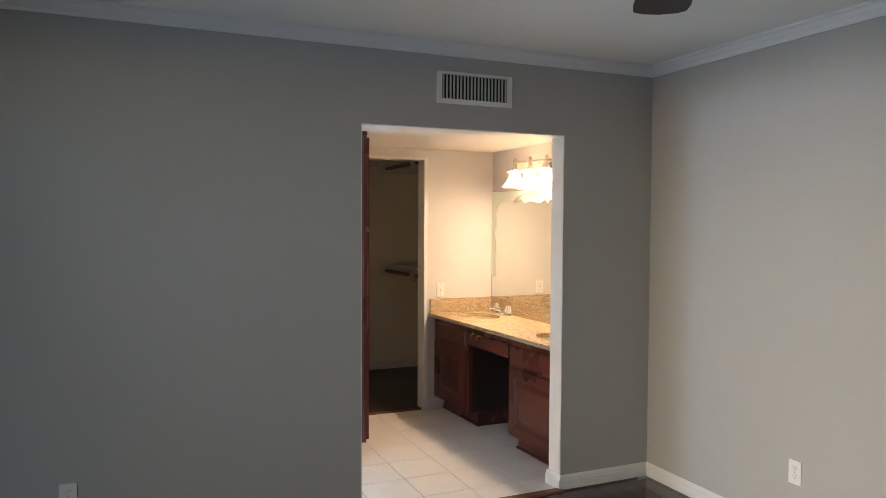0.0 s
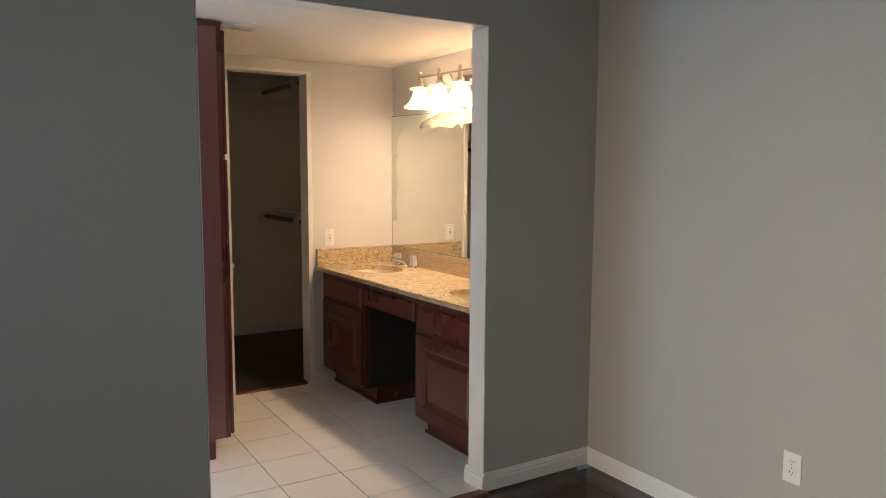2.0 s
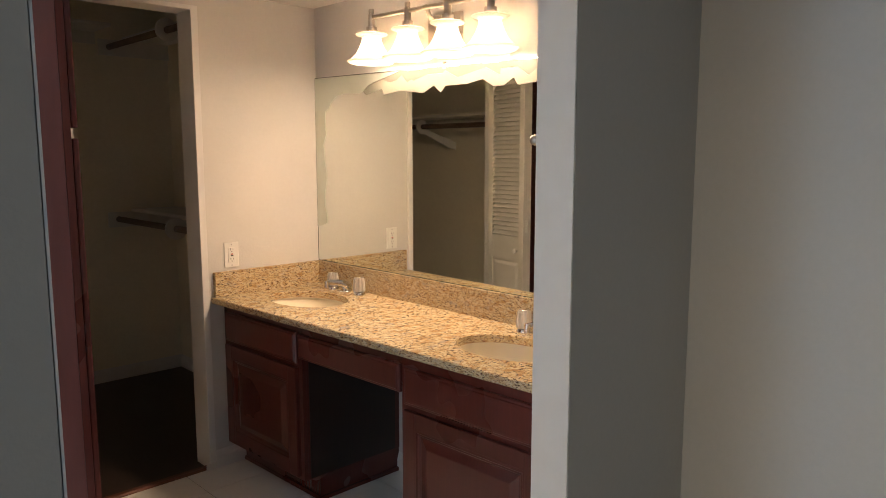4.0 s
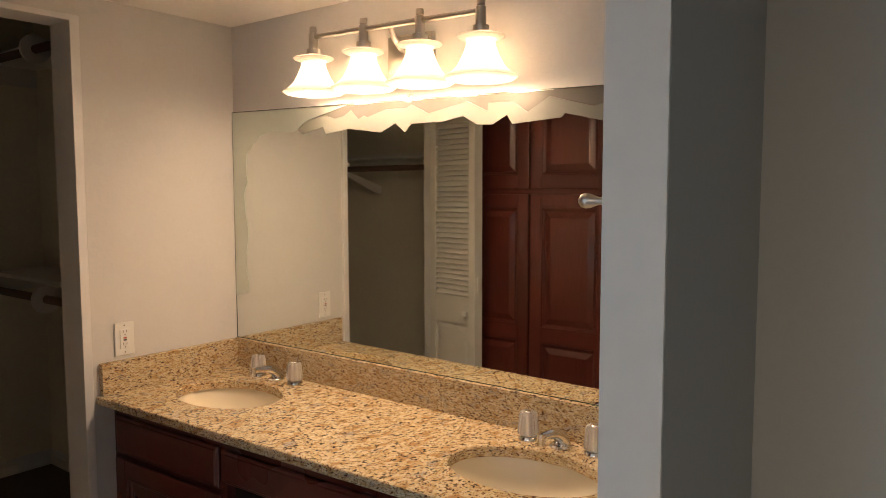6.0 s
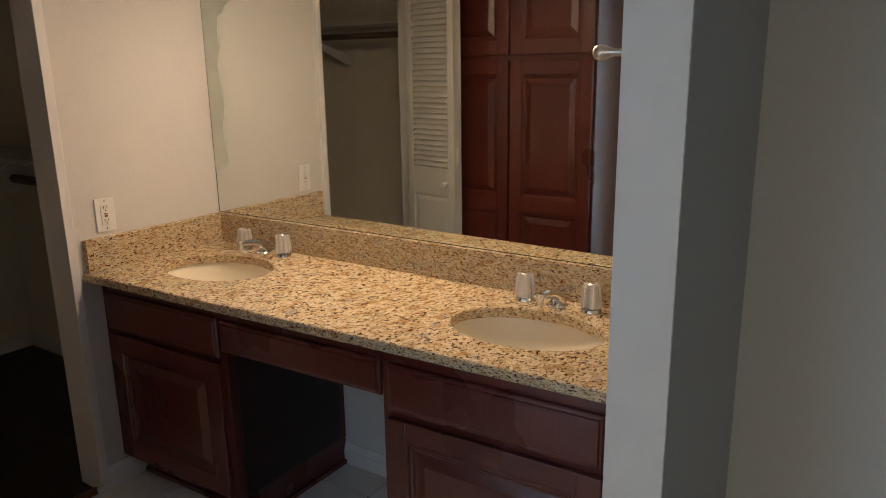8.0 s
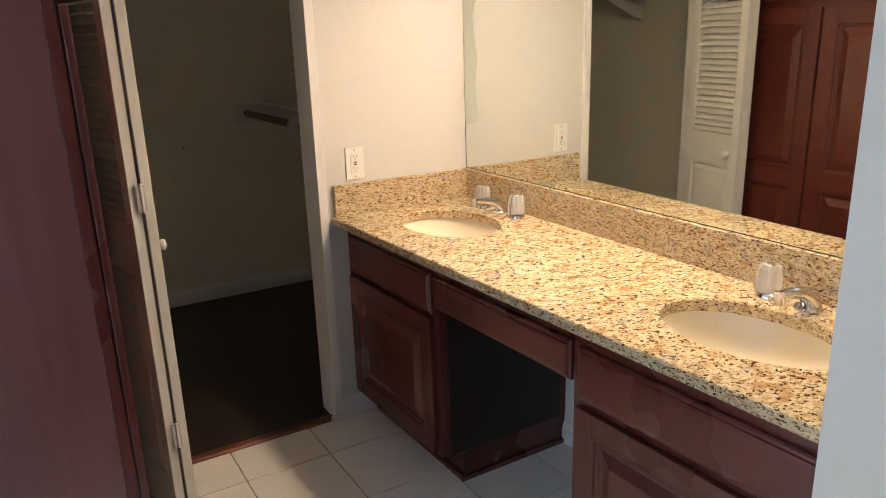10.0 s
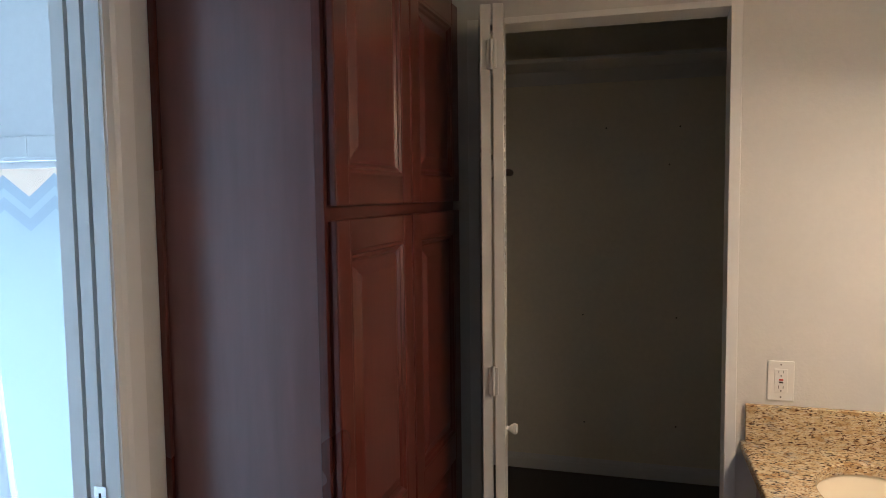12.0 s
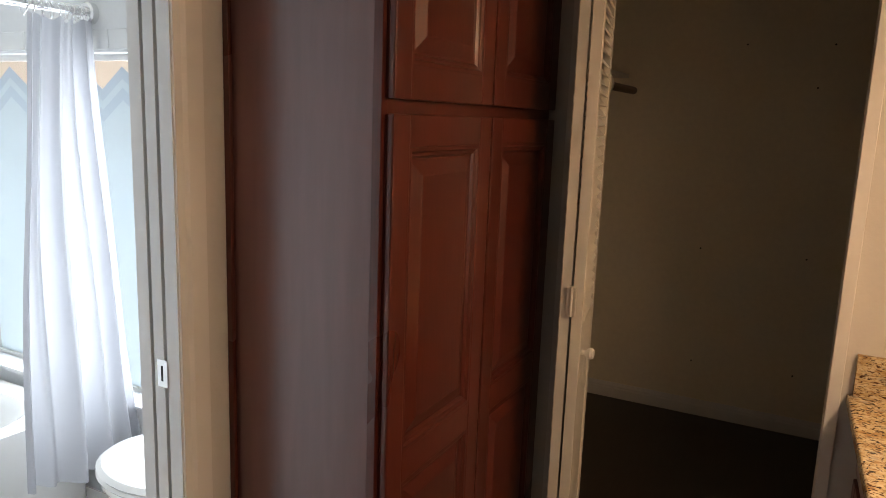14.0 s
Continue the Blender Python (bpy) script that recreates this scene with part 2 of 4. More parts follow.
def lathe(bm, profile, m=Matrix(), segments=32, close=False):
    """Adds a turned body to bm: profile is rows of (radius, height) about the local z axis."""
    rings = []
    for r, z in profile:
        if r < 1e-6:
            rings.append([bm.verts.new(m @ Vector((0, 0, z)))])
        else:
            rings.append([bm.verts.new(m @ Vector((r * math.cos(a), r * math.sin(a), z))) for a in (2 * math.pi * i / segments for i in range(segments))])
    for a, b in zip(rings, rings[1:]):
        for i in range(segments):
            j = (i + 1) % segments
            quad = [a[i % len(a)], a[j % len(a)], b[j % len(b)], b[i % len(b)]]
            quad = list(dict.fromkeys(quad))
            if len(quad) > 2:
                bm.faces.new(quad)
    return bm


def tube(bm, points, radius, segments=14):
    """Adds a round bar along points to bm, with closed ends; radius may be a list."""
    rings = []
    pts = [Vector(p) for p in points]
    for i, p in enumerate(pts):
        way = (pts[min(i + 1, len(pts) - 1)] - pts[max(i - 1, 0)]).normalized()
        q = way.to_track_quat("Z", "Y")
        r = radius[i] if isinstance(radius, (list, tuple)) else radius
        rings.append([bm.verts.new(p + q @ Vector((r * math.cos(a), r * math.sin(a), 0))) for a in (2 * math.pi * k / segments for k in range(segments))])
    for a, b in zip(rings, rings[1:]):
        for i in range(segments):
            j = (i + 1) % segments
            bm.faces.new((a[i], a[j], b[j], b[i]))
    bm.faces.new(rings[0][::-1])
    bm.faces.new(rings[-1])
    return bm


def prism(bm, outline, y0, y1, plane="xz"):
    """Adds a flat plate to bm: an outline in a plane, thick from y0 to y1 along the third axis."""
    def spot(a, b, t):
        return {"xz": (a, t, b), "yz": (t, a, b), "xy": (a, b, t)}[plane]
    lo = [bm.verts.new(spot(a, b, y0)) for a, b in outline]
    hi = [bm.verts.new(spot(a, b, y1)) for a, b in outline]
    bm.faces.new(lo)
    bm.faces.new(hi[::-1])
    for i in range(len(lo)):
        j = (i + 1) % len(lo)
        bm.faces.new((lo[i], hi[i], hi[j], lo[j]))
    return bm


def sweep_y(bm, profile, y0, y1):
    """Adds a moulding along y to bm: profile is rows of (x, z)."""
    return prism(bm, profile, y0, y1, "xz")


def sweep_x(bm, profile, x0, x1):
    """Adds a moulding along x to bm: profile is rows of (y, z)."""
    return prism(bm, profile, x0, x1, "yz")


def mesh(name, bm, mat, smooth=False):
    bmesh.ops.recalc_face_normals(bm, faces=bm.faces)
    data = bpy.data.meshes.new(name)
    bm.to_mesh(data)
    bm.free()
    data.materials.append(mat)
    if smooth:
        data.shade_smooth()
        data.set_sharp_from_angle(angle=radians(35))
    return data


def part(name, bm, mat, parent=None, label="", smooth=False):
    """Links a bmesh as one mesh object, under a thing or under a part."""
    ob = new(name, mesh(name, bm, mat, smooth))
    if parent:
        ob.parent = parent
    if label:
        ob["label"] = label
    return ob


def thing(name, label, category, m=None, group="", kind=""):
    """An Empty that parents the parts of a thing."""
    ob = new(name)
    ob.empty_display_size = 0.1
    if m is not None:
        ob.matrix_world = m
    return tagged(ob, label, category, group, kind)


def structure(name, bm, mat, label, category):
    return tagged(part(name, bm, mat), label, category, kind="structure")


def ring_loops(bm, rects, y_of):
    """Joins nested rectangles (x0, x1, z0, z1) with quads; the last is filled. y_of: the depth of each."""
    loops = []
    for (x0, x1, z0, z1), y in zip(rects, y_of):
        loops.append([bm.verts.new(p) for p in ((x0, y, z0), (x1, y, z0), (x1, y, z1), (x0, y, z1))])
    for a, b in zip(loops, loops[1:]):
        for i in range(4):
            j = (i + 1) % 4
            bm.faces.new((a[i], a[j], b[j], b[i]))
    bm.faces.new(loops[-1])


def panel_door(name, parent, m, w, h, thick, fields, mat, stile=0.058):
    """A raised-panel door under a cabinet: its backing, with stiles, rails and panels of their own.
    Front -y, lower left back corner at the origin of m. fields: (z0, z1) of each panel opening."""
    def placed(bm):
        bmesh.ops.transform(bm, matrix=m, verts=bm.verts)
        return bm
    door = part(name, placed(boxed(0.002, w - 0.002, -0.004, 0, 0.002, h - 0.002)), mat, parent)
    for x in (0, w - stile):
        part("stile", placed(boxed(x, x + stile, -thick, -0.0045, 0, h, bevel=0.004)), mat, door)
    edges = [0.0] + [z for f in fields for z in f] + [h]
    for z0, z1 in zip(edges[::2], edges[1::2]):
        part("rail", placed(boxed(stile - 0.001, w - stile + 0.001, -thick + 0.0006, -0.0045, z0 + (0.001 if z0 else 0), z1, bevel=0.003)), mat, door)
    for z0, z1 in fields:
        steps = ((-0.001, 0.001), (0.006, 0.001), (0.010, 0.006), (0.016, 0.0075), (0.021, 0.0125), (0.026, 0.0125), (0.052, 0.003), (0.056, 0.0022))
        bm = bmesh.new()
        ring_loops(bm, [(stile + d, w - stile - d, z0 + d, z1 - d) for d, _ in steps], [-thick + y for _, y in steps])
        part("panel", placed(bm), mat, door)
    return door


def slab_front(bm, w, h, thick):
    """Adds a drawer front with a stepped, moulded edge; front -y."""
    steps = ((0.0, thick), (0.0, 0.009), (0.004, 0.0055), (0.009, 0.0045), (0.012, 0.001), (0.020, 0.0))
    rects = [(d, w - d, d, h - d) for d, _ in steps]
    ring_loops(bm, rects, [-thick + y for _, y in steps])
    back = [bm.verts.new(p) for p in ((0, 0, 0), (0, 0, h), (w, 0, h), (w, 0, 0))]
    bm.faces.new(back)
    return bm


# ---- plan ----
YO, YI = 5.302, 5.423            # the opening's wall, bedroom face and bath face
XL, XR = 2.32, 3.523             # the opening
HEAD = 2.037
BED_R, BED_L, BED_B = 4.142, 0.42, -0.9
BED_TOP, BATH_TOP = 2.475, 2.128
XM = 4.09                        # mirror wall
YC, YCI = 7.253, 7.375           # closet wall
CLO_L, CLO_R, CLO_TOP = 2.728, 3.460, 2.040
CLO_BACK, CLO_LEFT, CLO_CEIL = 8.93, 2.16, 2.44
XB, XBO = 2.290, 2.187           # wall with the pocket door, bath face and tub face
PD0, PD1, PD_TOP = 5.46, 6.130, 2.03
YW, YWO = 6.85, 6.99             # tub window wall
TUB_L, TUB_N, TUB_TOP = 0.2, 5.54, 2.35


def walls():
    bm = boxed(BED_L - 0.12, XL, YO, YI, 0, BED_TOP)
    structure("wall_opening_west", bm, WALL_GREY, "grey painted bedroom wall beside the bath opening", "wall")
    structure("wall_opening_east", boxed(XR, BED_R, YO, YI, 0, BED_TOP), WALL_GREY, "grey painted bedroom wall beside the bath opening", "wall")
    structure("wall_opening_head", boxed(XL, XR, YO, YI, HEAD, BED_TOP), WALL_GREY, "grey painted wall above the bath opening", "wall")
    structure("wall_bedroom_east", boxed(BED_R, BED_R + 0.12, BED_B - 0.12, YI, 0, BED_TOP), WALL_GREY, "grey painted bedroom wall with daylight on it", "wall")
    structure("wall_bedroom_south", boxed(BED_L - 0.12, BED_R, BED_B - 0.12, BED_B, 0, BED_TOP), WALL_GREY, "plain grey bedroom wall", "wall")
    # Out of view; this opening's edge cuts the daylight on the east wall.
    bm = boxed(BED_L - 0.12, BED_L, 5.05, YO, 0, BED_TOP)
    box(bm, BED_L - 0.12, BED_L, BED_B, 2.4, 0, BED_TOP)
    box(bm, BED_L - 0.12, BED_L, 2.4, 5.05, 2.38, BED_TOP)
    structure("wall_bedroom_west", bm, WALL_GREY, "unseen grey bedroom wall, its opening placed to shape the daylight", "wall")
    structure("ceiling_bedroom", boxed(BED_L - 0.12, BED_R + 0.12, BED_B - 0.12, YI, BED_TOP, BED_TOP + 0.1), CEILING, "off-white textured bedroom ceiling", "ceiling")
    # bath
    structure("wall_mirror", boxed(XM, XM + 0.14, YI, YC, 0, BED_TOP), BATH_WALL, "pale textured bathroom wall behind the mirror", "wall")
    bm = boxed(CLO_R, XM + 0.14, YC, YCI, 0, BED_TOP)
    box(bm, XB, CLO_L, YC, YCI, 0, BED_TOP)
    box(bm, CLO_L, CLO_R, YC, YCI, CLO_TOP, BED_TOP)
    structure("wall_closet_front", bm, BATH_WALL, "pale bathroom wall with the closet doorway", "wall")
    bm = boxed(XBO, XB, PD1 + 0.014, YC + 0.12, 0, BED_TOP)
    box(bm, XBO, XB, YI, PD0, 0, BED_TOP)
    box(bm, XBO, XB, PD0, PD1 + 0.014, PD_TOP, BED_TOP)
    structure("wall_pocket_door", bm, BATH_WALL, "pale wall with the pocket door opening", "wall")
    structure("ceiling_bath", boxed(XB, XM, YI, YC, BATH_TOP, BATH_TOP + 0.06), CEILING, "low off-white bathroom ceiling", "ceiling")
    # closet
    structure("wall_closet_back", boxed(CLO_LEFT - 0.1, XM + 0.14, CLO_BACK, CLO_BACK + 0.1, 0, CLO_CEIL), CLOSET_WALL, "dim beige closet back wall", "wall")
    structure("wall_closet_east", boxed(XM, XM + 0.14, YCI, CLO_BACK, 0, CLO_CEIL), CLOSET_WALL, "dim beige closet side wall", "wall")
    structure("wall_closet_west", boxed(CLO_LEFT - 0.1, CLO_LEFT, YCI, CLO_BACK, 0, CLO_CEIL), CLOSET_WALL, "dim beige closet side wall", "wall")
    structure("ceiling_closet", boxed(CLO_LEFT - 0.1, XM + 0.14, YCI, CLO_BACK + 0.1, CLO_CEIL, CLO_CEIL + 0.08), CEILING, "closet ceiling", "ceiling")
    # tub room
    bm = boxed(TUB_L - 0.1, 0.32, YW, YWO, 0, TUB_TOP)
    box(bm, 1.98, XBO, YW, YWO, 0, TUB_TOP)
    box(bm, 0.32, 1.98, YW, YWO, 0, 0.41)
    box(bm, 0.32, 1.98, YW, YWO, 1.645, TUB_TOP)
    structure("wall_tub_window", bm, TUB_PAINT, "white tub room wall around a wide window", "wall")
    structure("wall_tub_west", boxed(TUB_L - 0.1, TUB_L, TUB_N, YW, 0, TUB_TOP), TUB_PAINT, "white tub room end wall", "wall")
    structure("wall_tub_south", boxed(TUB_L - 0.1, XBO, TUB_N - 0.1, TUB_N, 0, TUB_TOP), TUB_PAINT, "white tub room side wall", "wall")
    structure("ceiling_tub", boxed(TUB_L - 0.1, XBO, TUB_N - 0.1, YWO, TUB_TOP, TUB_TOP + 0.08), CEILING, "white tub room ceiling", "ceiling")


def opening_lining():
    for name, x0, x1, z0, z1 in (("opening_lining_east", XR - 0.006, XR - 0.002, 0, HEAD - 0.007), ("opening_lining_west", XL + 0.002, XL + 0.006, 0, HEAD - 0.007), ("opening_lining_head", XL + 0.002, XR - 0.002, HEAD - 0.006, HEAD - 0.002)):
        structure(name, boxed(x0, x1, YO + 0.001, YI - 0.001, z0, z1), TRIM, "white painted lining of the cased bath opening", "door jamb")


def base_profile(at, way, height=0.082):
    """Baseboard section: (offset, z), growing from the wall at `at` towards `way`."""
    rows = ((0, 0), (0.014, 0), (0.014, height * 0.62), (0.011, height * 0.70), (0.011, height * 0.80), (0.006, height * 0.93), (0.004, height), (0, height))
    return [(at + way * d, z) for d, z in rows]


def baseboards():
    runs = (
        ("x", YO, -1, BED_L, XL, "baseboard_west"), ("x", YO, -1, XR - 0.006, BED_R - 0.014, "baseboard_east"),
        ("y", BED_R, -1, BED_B, YO, "baseboard_bedroom_side"),
        ("y", XR - 0.006, -1, YO - 0.014, YI + 0.014, "baseboard_jamb"),
        ("x", YC, -1, CLO_R + 0.0305, 3.64, "baseboard_bath"),
        ("x", CLO_BACK, -1, CLO_LEFT, XM, "baseboard_closet_back"), ("y", XM, -1, YCI, CLO_BACK - 0.014, "baseboard_closet_side"),
        ("y", XM, -1, 6.05, 6.65, "baseboard_knee"),
    )
    for axis, at, way, a, b, name in runs:
        bm = bmesh.new()
        (sweep_x if axis == "x" else sweep_y)(bm, base_profile(at, way), a, b)
        structure(name, bm, TRIM, "white painted moulded baseboard", "baseboard")


def crown():
    def rows(at):
        return [(at, 2.412), (at - 0.010, 2.412), (at - 0.012, 2.424), (at - 0.018, 2.432), (at - 0.030, 2.440), (at - 0.040, 2.452), (at - 0.046, 2.458), (at - 0.056, 2.462), (at - 0.058, BED_TOP - 0.001), (at, BED_TOP - 0.001)]
    bm = bmesh.new()
    sweep_x(bm, rows(YO), BED_L, BED_R)
    structure("crown_trim_opening_wall", bm, TRIM, "white crown moulding below the bedroom ceiling", "crown moulding")
    bm = bmesh.new()
    sweep_y(bm, rows(BED_R), BED_B, YO - 0.002)
    structure("crown_trim_side_wall", bm, TRIM, "white crown moulding below the bedroom ceiling", "crown moulding")


def floor_bases():
    structure("floor_bedroom_base", boxed(BED_L - 0.12, BED_R, BED_B - 0.1, YO - 0.05, -0.1, -0.012), GROUT, "subfloor below the bedroom boards", "floor")
    structure("floor_bath_base", boxed(XB - 0.1, XM, YO + 0.016, YC, -0.1, -0.004), GROUT, "brown grout bed of the bathroom tiles", "floor")
    structure("floor_closet", boxed(CLO_LEFT, XM, YC + 0.03, CLO_BACK, -0.1, -0.001), CLOSET_FLOOR, "dark closet floor", "floor")
    structure("floor_tub", boxed(TUB_L, XBO, TUB_N, YW, -0.1, -0.002), TILE, "pale tub room floor", "floor")
    bm = bmesh.new()
    sweep_x(bm, [(YO - 0.05, -0.02), (YO - 0.05, 0.004), (YO - 0.04, 0.010), (YO + 0.004, 0.010), (YO + 0.016, 0.003), (YO + 0.016, -0.02)], XL, XR - 0.006)
    structure("threshold_bath", bm, THRESHOLD, "reddish wood threshold strip at the bath opening", "threshold")
    bm = bmesh.new()
    sweep_x(bm, [(YC - 0.004, -0.02), (YC - 0.004, 0.004), (YC + 0.004, 0.010), (YC + 0.03, 0.010), (YC + 0.045, 0.002), (YC + 0.045, -0.02)], CLO_L, CLO_R)
    structure("threshold_closet", bm, THRESHOLD, "reddish wood threshold strip at the closet", "threshold")


def unseen_patio_door():
    # Frame out of view, added with the opening that lets daylight in.
    d = thing("window_patio_door", "white frame of an added patio opening, out of view, admitting daylight", "patio door", kind="structure")
    for y in (2.4, 5.01):
        part("frame_post", boxed(BED_L - 0.10, BED_L - 0.05, y, y + 0.04, 0.0, 2.38, bevel=0.004), TRIM, d)
    for z in (0.0, 2.34):
        part("frame_rail", boxed(BED_L - 0.10, BED_L - 0.05, 2.44, 5.01, z, z + 0.04), TRIM, d)


def return_vent():
    v = thing("air_vent", "white wall return-air grille with vertical slats above the opening", "vent", pose(2.953, YO, 2.248))
    # Near-black sheet on the wall stands for the shade inside the duct.
    part("backing", boxed(-0.20, 0.20, -0.003, -0.001, -0.068, 0.068), VENT_SHADE, v)
    bm = bmesh.new()
    for x0, x1, z0, z1 in ((-0.222, -0.195, -0.084, 0.084), (0.192, 0.222, -0.084, 0.084), (-0.195, 0.192, 0.070, 0.084), (-0.195, 0.192, -0.084, -0.058)):
        box(bm, x0, x1, -0.012, 0, z0, z1, 0.002)
    part("frame", bm, TRIM, v)
    bm = boxed(-0.0035, 0.0035, -0.010, -0.003, -0.058, 0.070)
    bmesh.ops.rotate(bm, verts=bm.verts, cent=(0, -0.006, 0), matrix=Matrix.Rotation(radians(24), 3, "Z"))
    data = mesh("slat", bm, VENT_SLAT)
    for i in range(19):
        s = new("slat", data)
        s.parent, s.location = v, (-0.186 + i * 0.0205, 0, 0)


def outlet(m, gfci=False, label=""):
    """A duplex outlet; its face looks along local -y, its middle at the origin."""
    o = thing("wall_outlet", label, "outlet", m)
    part("cover_plate", boxed(-0.035, 0.035, -0.006, 0, -0.057, 0.057, bevel=0.002), PLASTIC, o)
    if gfci:
        part("socket_face", boxed(-0.017, 0.017, -0.0085, -0.005, -0.034, 0.034, bevel=0.001), PLASTIC, o)
        part("reset_button", boxed(-0.0055, 0.0055, -0.0105, -0.008, 0.0015, 0.006), RED, o, "red reset button")
        part("test_button", boxed(-0.0055, 0.0055, -0.0105, -0.008, -0.006, -0.0015), SLOT, o, "black test button")
        zs, y = (0.022, -0.022), -0.0087
    else:
        zs, y = (0.020, -0.020), -0.0080
        for z in zs:
            part("socket_face", prism(bmesh.new(), [(0.016 * math.cos(a) * 1.0, z + max(-0.0125, min(0.0125, 0.016 * math.sin(a)))) for a in (2 * math.pi * i / 20 for i in range(20))], -0.0078, -0.005), PLASTIC, o)
    for z in zs:
        bm = boxed(-0.0070, -0.0055, y - 0.0006, y + 0.001, z + 0.0005, z + 0.0085)
        box(bm, 0.0050, 0.0065, y - 0.0006, y + 0.001, z + 0.0010, z + 0.0080)
        box(bm, -0.0015, 0.0015, y - 0.0006, y + 0.001, z - 0.0085, z - 0.0045)
        part("socket_slots", bm, SLOT, o)
    for z in ((0.047, -0.047) if gfci else (0.0,)):
        part("screw", lathe(bmesh.new(), [(0, 0.0012), (0.0022, 0.0008), (0.0026, 0)], Matrix.Translation((0, -0.0058, z)) @ Matrix.Rotation(radians(90), 4, "X"), 10), DARK_METAL, o)
    return o


def ceiling_fan():
    f = thing("ceiling_fan", "charcoal ceiling fan with flat blades, at rest", "ceiling fan", pose(2.26, 2.93, 0))
    part("canopy", lathe(bmesh.new(), [(0, BED_TOP), (0.07, BED_TOP), (0.062, BED_TOP - 0.035), (0.02, BED_TOP - 0.05), (0, BED_TOP - 0.05)]), DARK_METAL, f, smooth=True)
    part("downrod", tube(bmesh.new(), [(0, 0, 2.27), (0, 0, 2.44)], 0.012), DARK_METAL, f, smooth=True)
    part("motor_housing", lathe(bmesh.new(), [(0, 2.28), (0.09, 2.27), (0.12, 2.23), (0.115, 2.17), (0.08, 2.13), (0, 2.12)]), DARK_METAL, f, smooth=True)
    rows = [(0.17, -0.055), (0.40, -0.070), (0.60, -0.077), (0.655, -0.072), (0.675, -0.050), (0.682, 0.0), (0.668, 0.050), (0.645, 0.074), (0.60, 0.078), (0.40, 0.070), (0.17, 0.055)]
    for i in range(5):
        b = part("blade", prism(bmesh.new(), rows, 2.145, 2.153, "xy"), BLADE, f)
        b.rotation_euler = (0, 0, radians(55 + 72 * i))
        part("blade_bracket", boxed(0.08, 0.24, -0.018, 0.018, 2.153, 2.160, bevel=0.002), DARK_METAL, b)


# ---- bathroom ----
VX_FACE, VX_TOE = 3.562, 3.642
CTOP = 0.797


def front_at(bm, x, y_high, z):
    """Turns a front that faces -y to face -x, its left edge at y_high."""
    bmesh.ops.transform(bm, matrix=pose(x, y_high, z, 0, 0, -90), verts=bm.verts)
    return bm


def vanity_units():
    for y0, y1, name in ((5.435, 6.058, "vanity_cabinet"), (6.648, 7.250, "vanity_cabinet")):
        u = thing(name, "cherry-stained vanity cabinet with a drawer front over a raised-panel door", "cabinet", group="vanity cabinets")
        bm = boxed(VX_FACE, VX_FACE + 0.02, y0, y1, 0.105, 0.766, bevel=0.0015)
        box(bm, VX_FACE + 0.02, XM - 0.002, y0, y0 + 0.016, 0.105, 0.766)
        box(bm, VX_FACE + 0.02, XM - 0.002, y1 - 0.016, y1, 0.105, 0.766)
        box(bm, VX_FACE + 0.02, XM - 0.002, y0 + 0.016, y1 - 0.016, 0.105, 0.121)
        part("body", bm, CHERRY, u)
        part("toe_kick", boxed(VX_TOE, XM - 0.004, y0 + 0.001, y1 - 0.001, 0, 0.104), CHERRY, u)
        lo, hi = y0 + 0.022, y1 - (0.022 if y0 < 6 else 0.030)
        door_h = 0.450 if y0 < 6 else 0.462
        part("drawer_front", front_at(slab_front(bmesh.new(), hi - lo, 0.130, 0.02), VX_FACE, hi, 0.588 if y0 < 6 else 0.598), CHERRY, u)
        panel_door("door", u, pose(VX_FACE, hi, 0.120, 0, 0, -90), hi - lo, door_h, 0.02, [(0.058, door_h - 0.058)], CHERRY)
        side = y1 if y0 < 6 else y0
        s = 1 if y0 < 6 else -1
        y_in, y_out = sorted((side + s * 0.0005, side + s * 0.004))
        # Thin sheet over the cabinet side, much darker than the cherry fronts.
        part("end_panel", boxed(VX_FACE + 0.03, XM - 0.03, y_in, y_out, 0.11, 0.762), CHERRY_DARK, u, "near-black sheet on the cabinet side at the knee space")
        part("quarter_round", boxed(VX_TOE - 0.012, XM - 0.004, y_in, y_out + s * 0.006 if s > 0 else y_out, 0, 0.016) if s > 0 else boxed(VX_TOE - 0.012, XM - 0.004, side - 0.010, side - 0.0005, 0, 0.016), CHERRY, u)
        part("shoe_moulding", boxed(VX_TOE - 0.011, VX_TOE - 0.0005, y0 + 0.001, y1 - 0.001, 0, 0.018, bevel=0.003), CHERRY, u)
    a = thing("vanity_apron", "cherry-stained apron drawer front over the knee space", "drawer front")
    part("rail", boxed(VX_FACE, VX_FACE + 0.02, 6.060, 6.646, 0.66, 0.766), CHERRY, a)
    part("drawer_front", front_at(slab_front(bmesh.new(), 0.600, 0.100, 0.02), VX_FACE - 0.0005, 6.658, 0.624), CHERRY, a)


SINKS = (5.760, 6.922)
SINK_X, SA, SB = 3.792, 0.157, 0.212


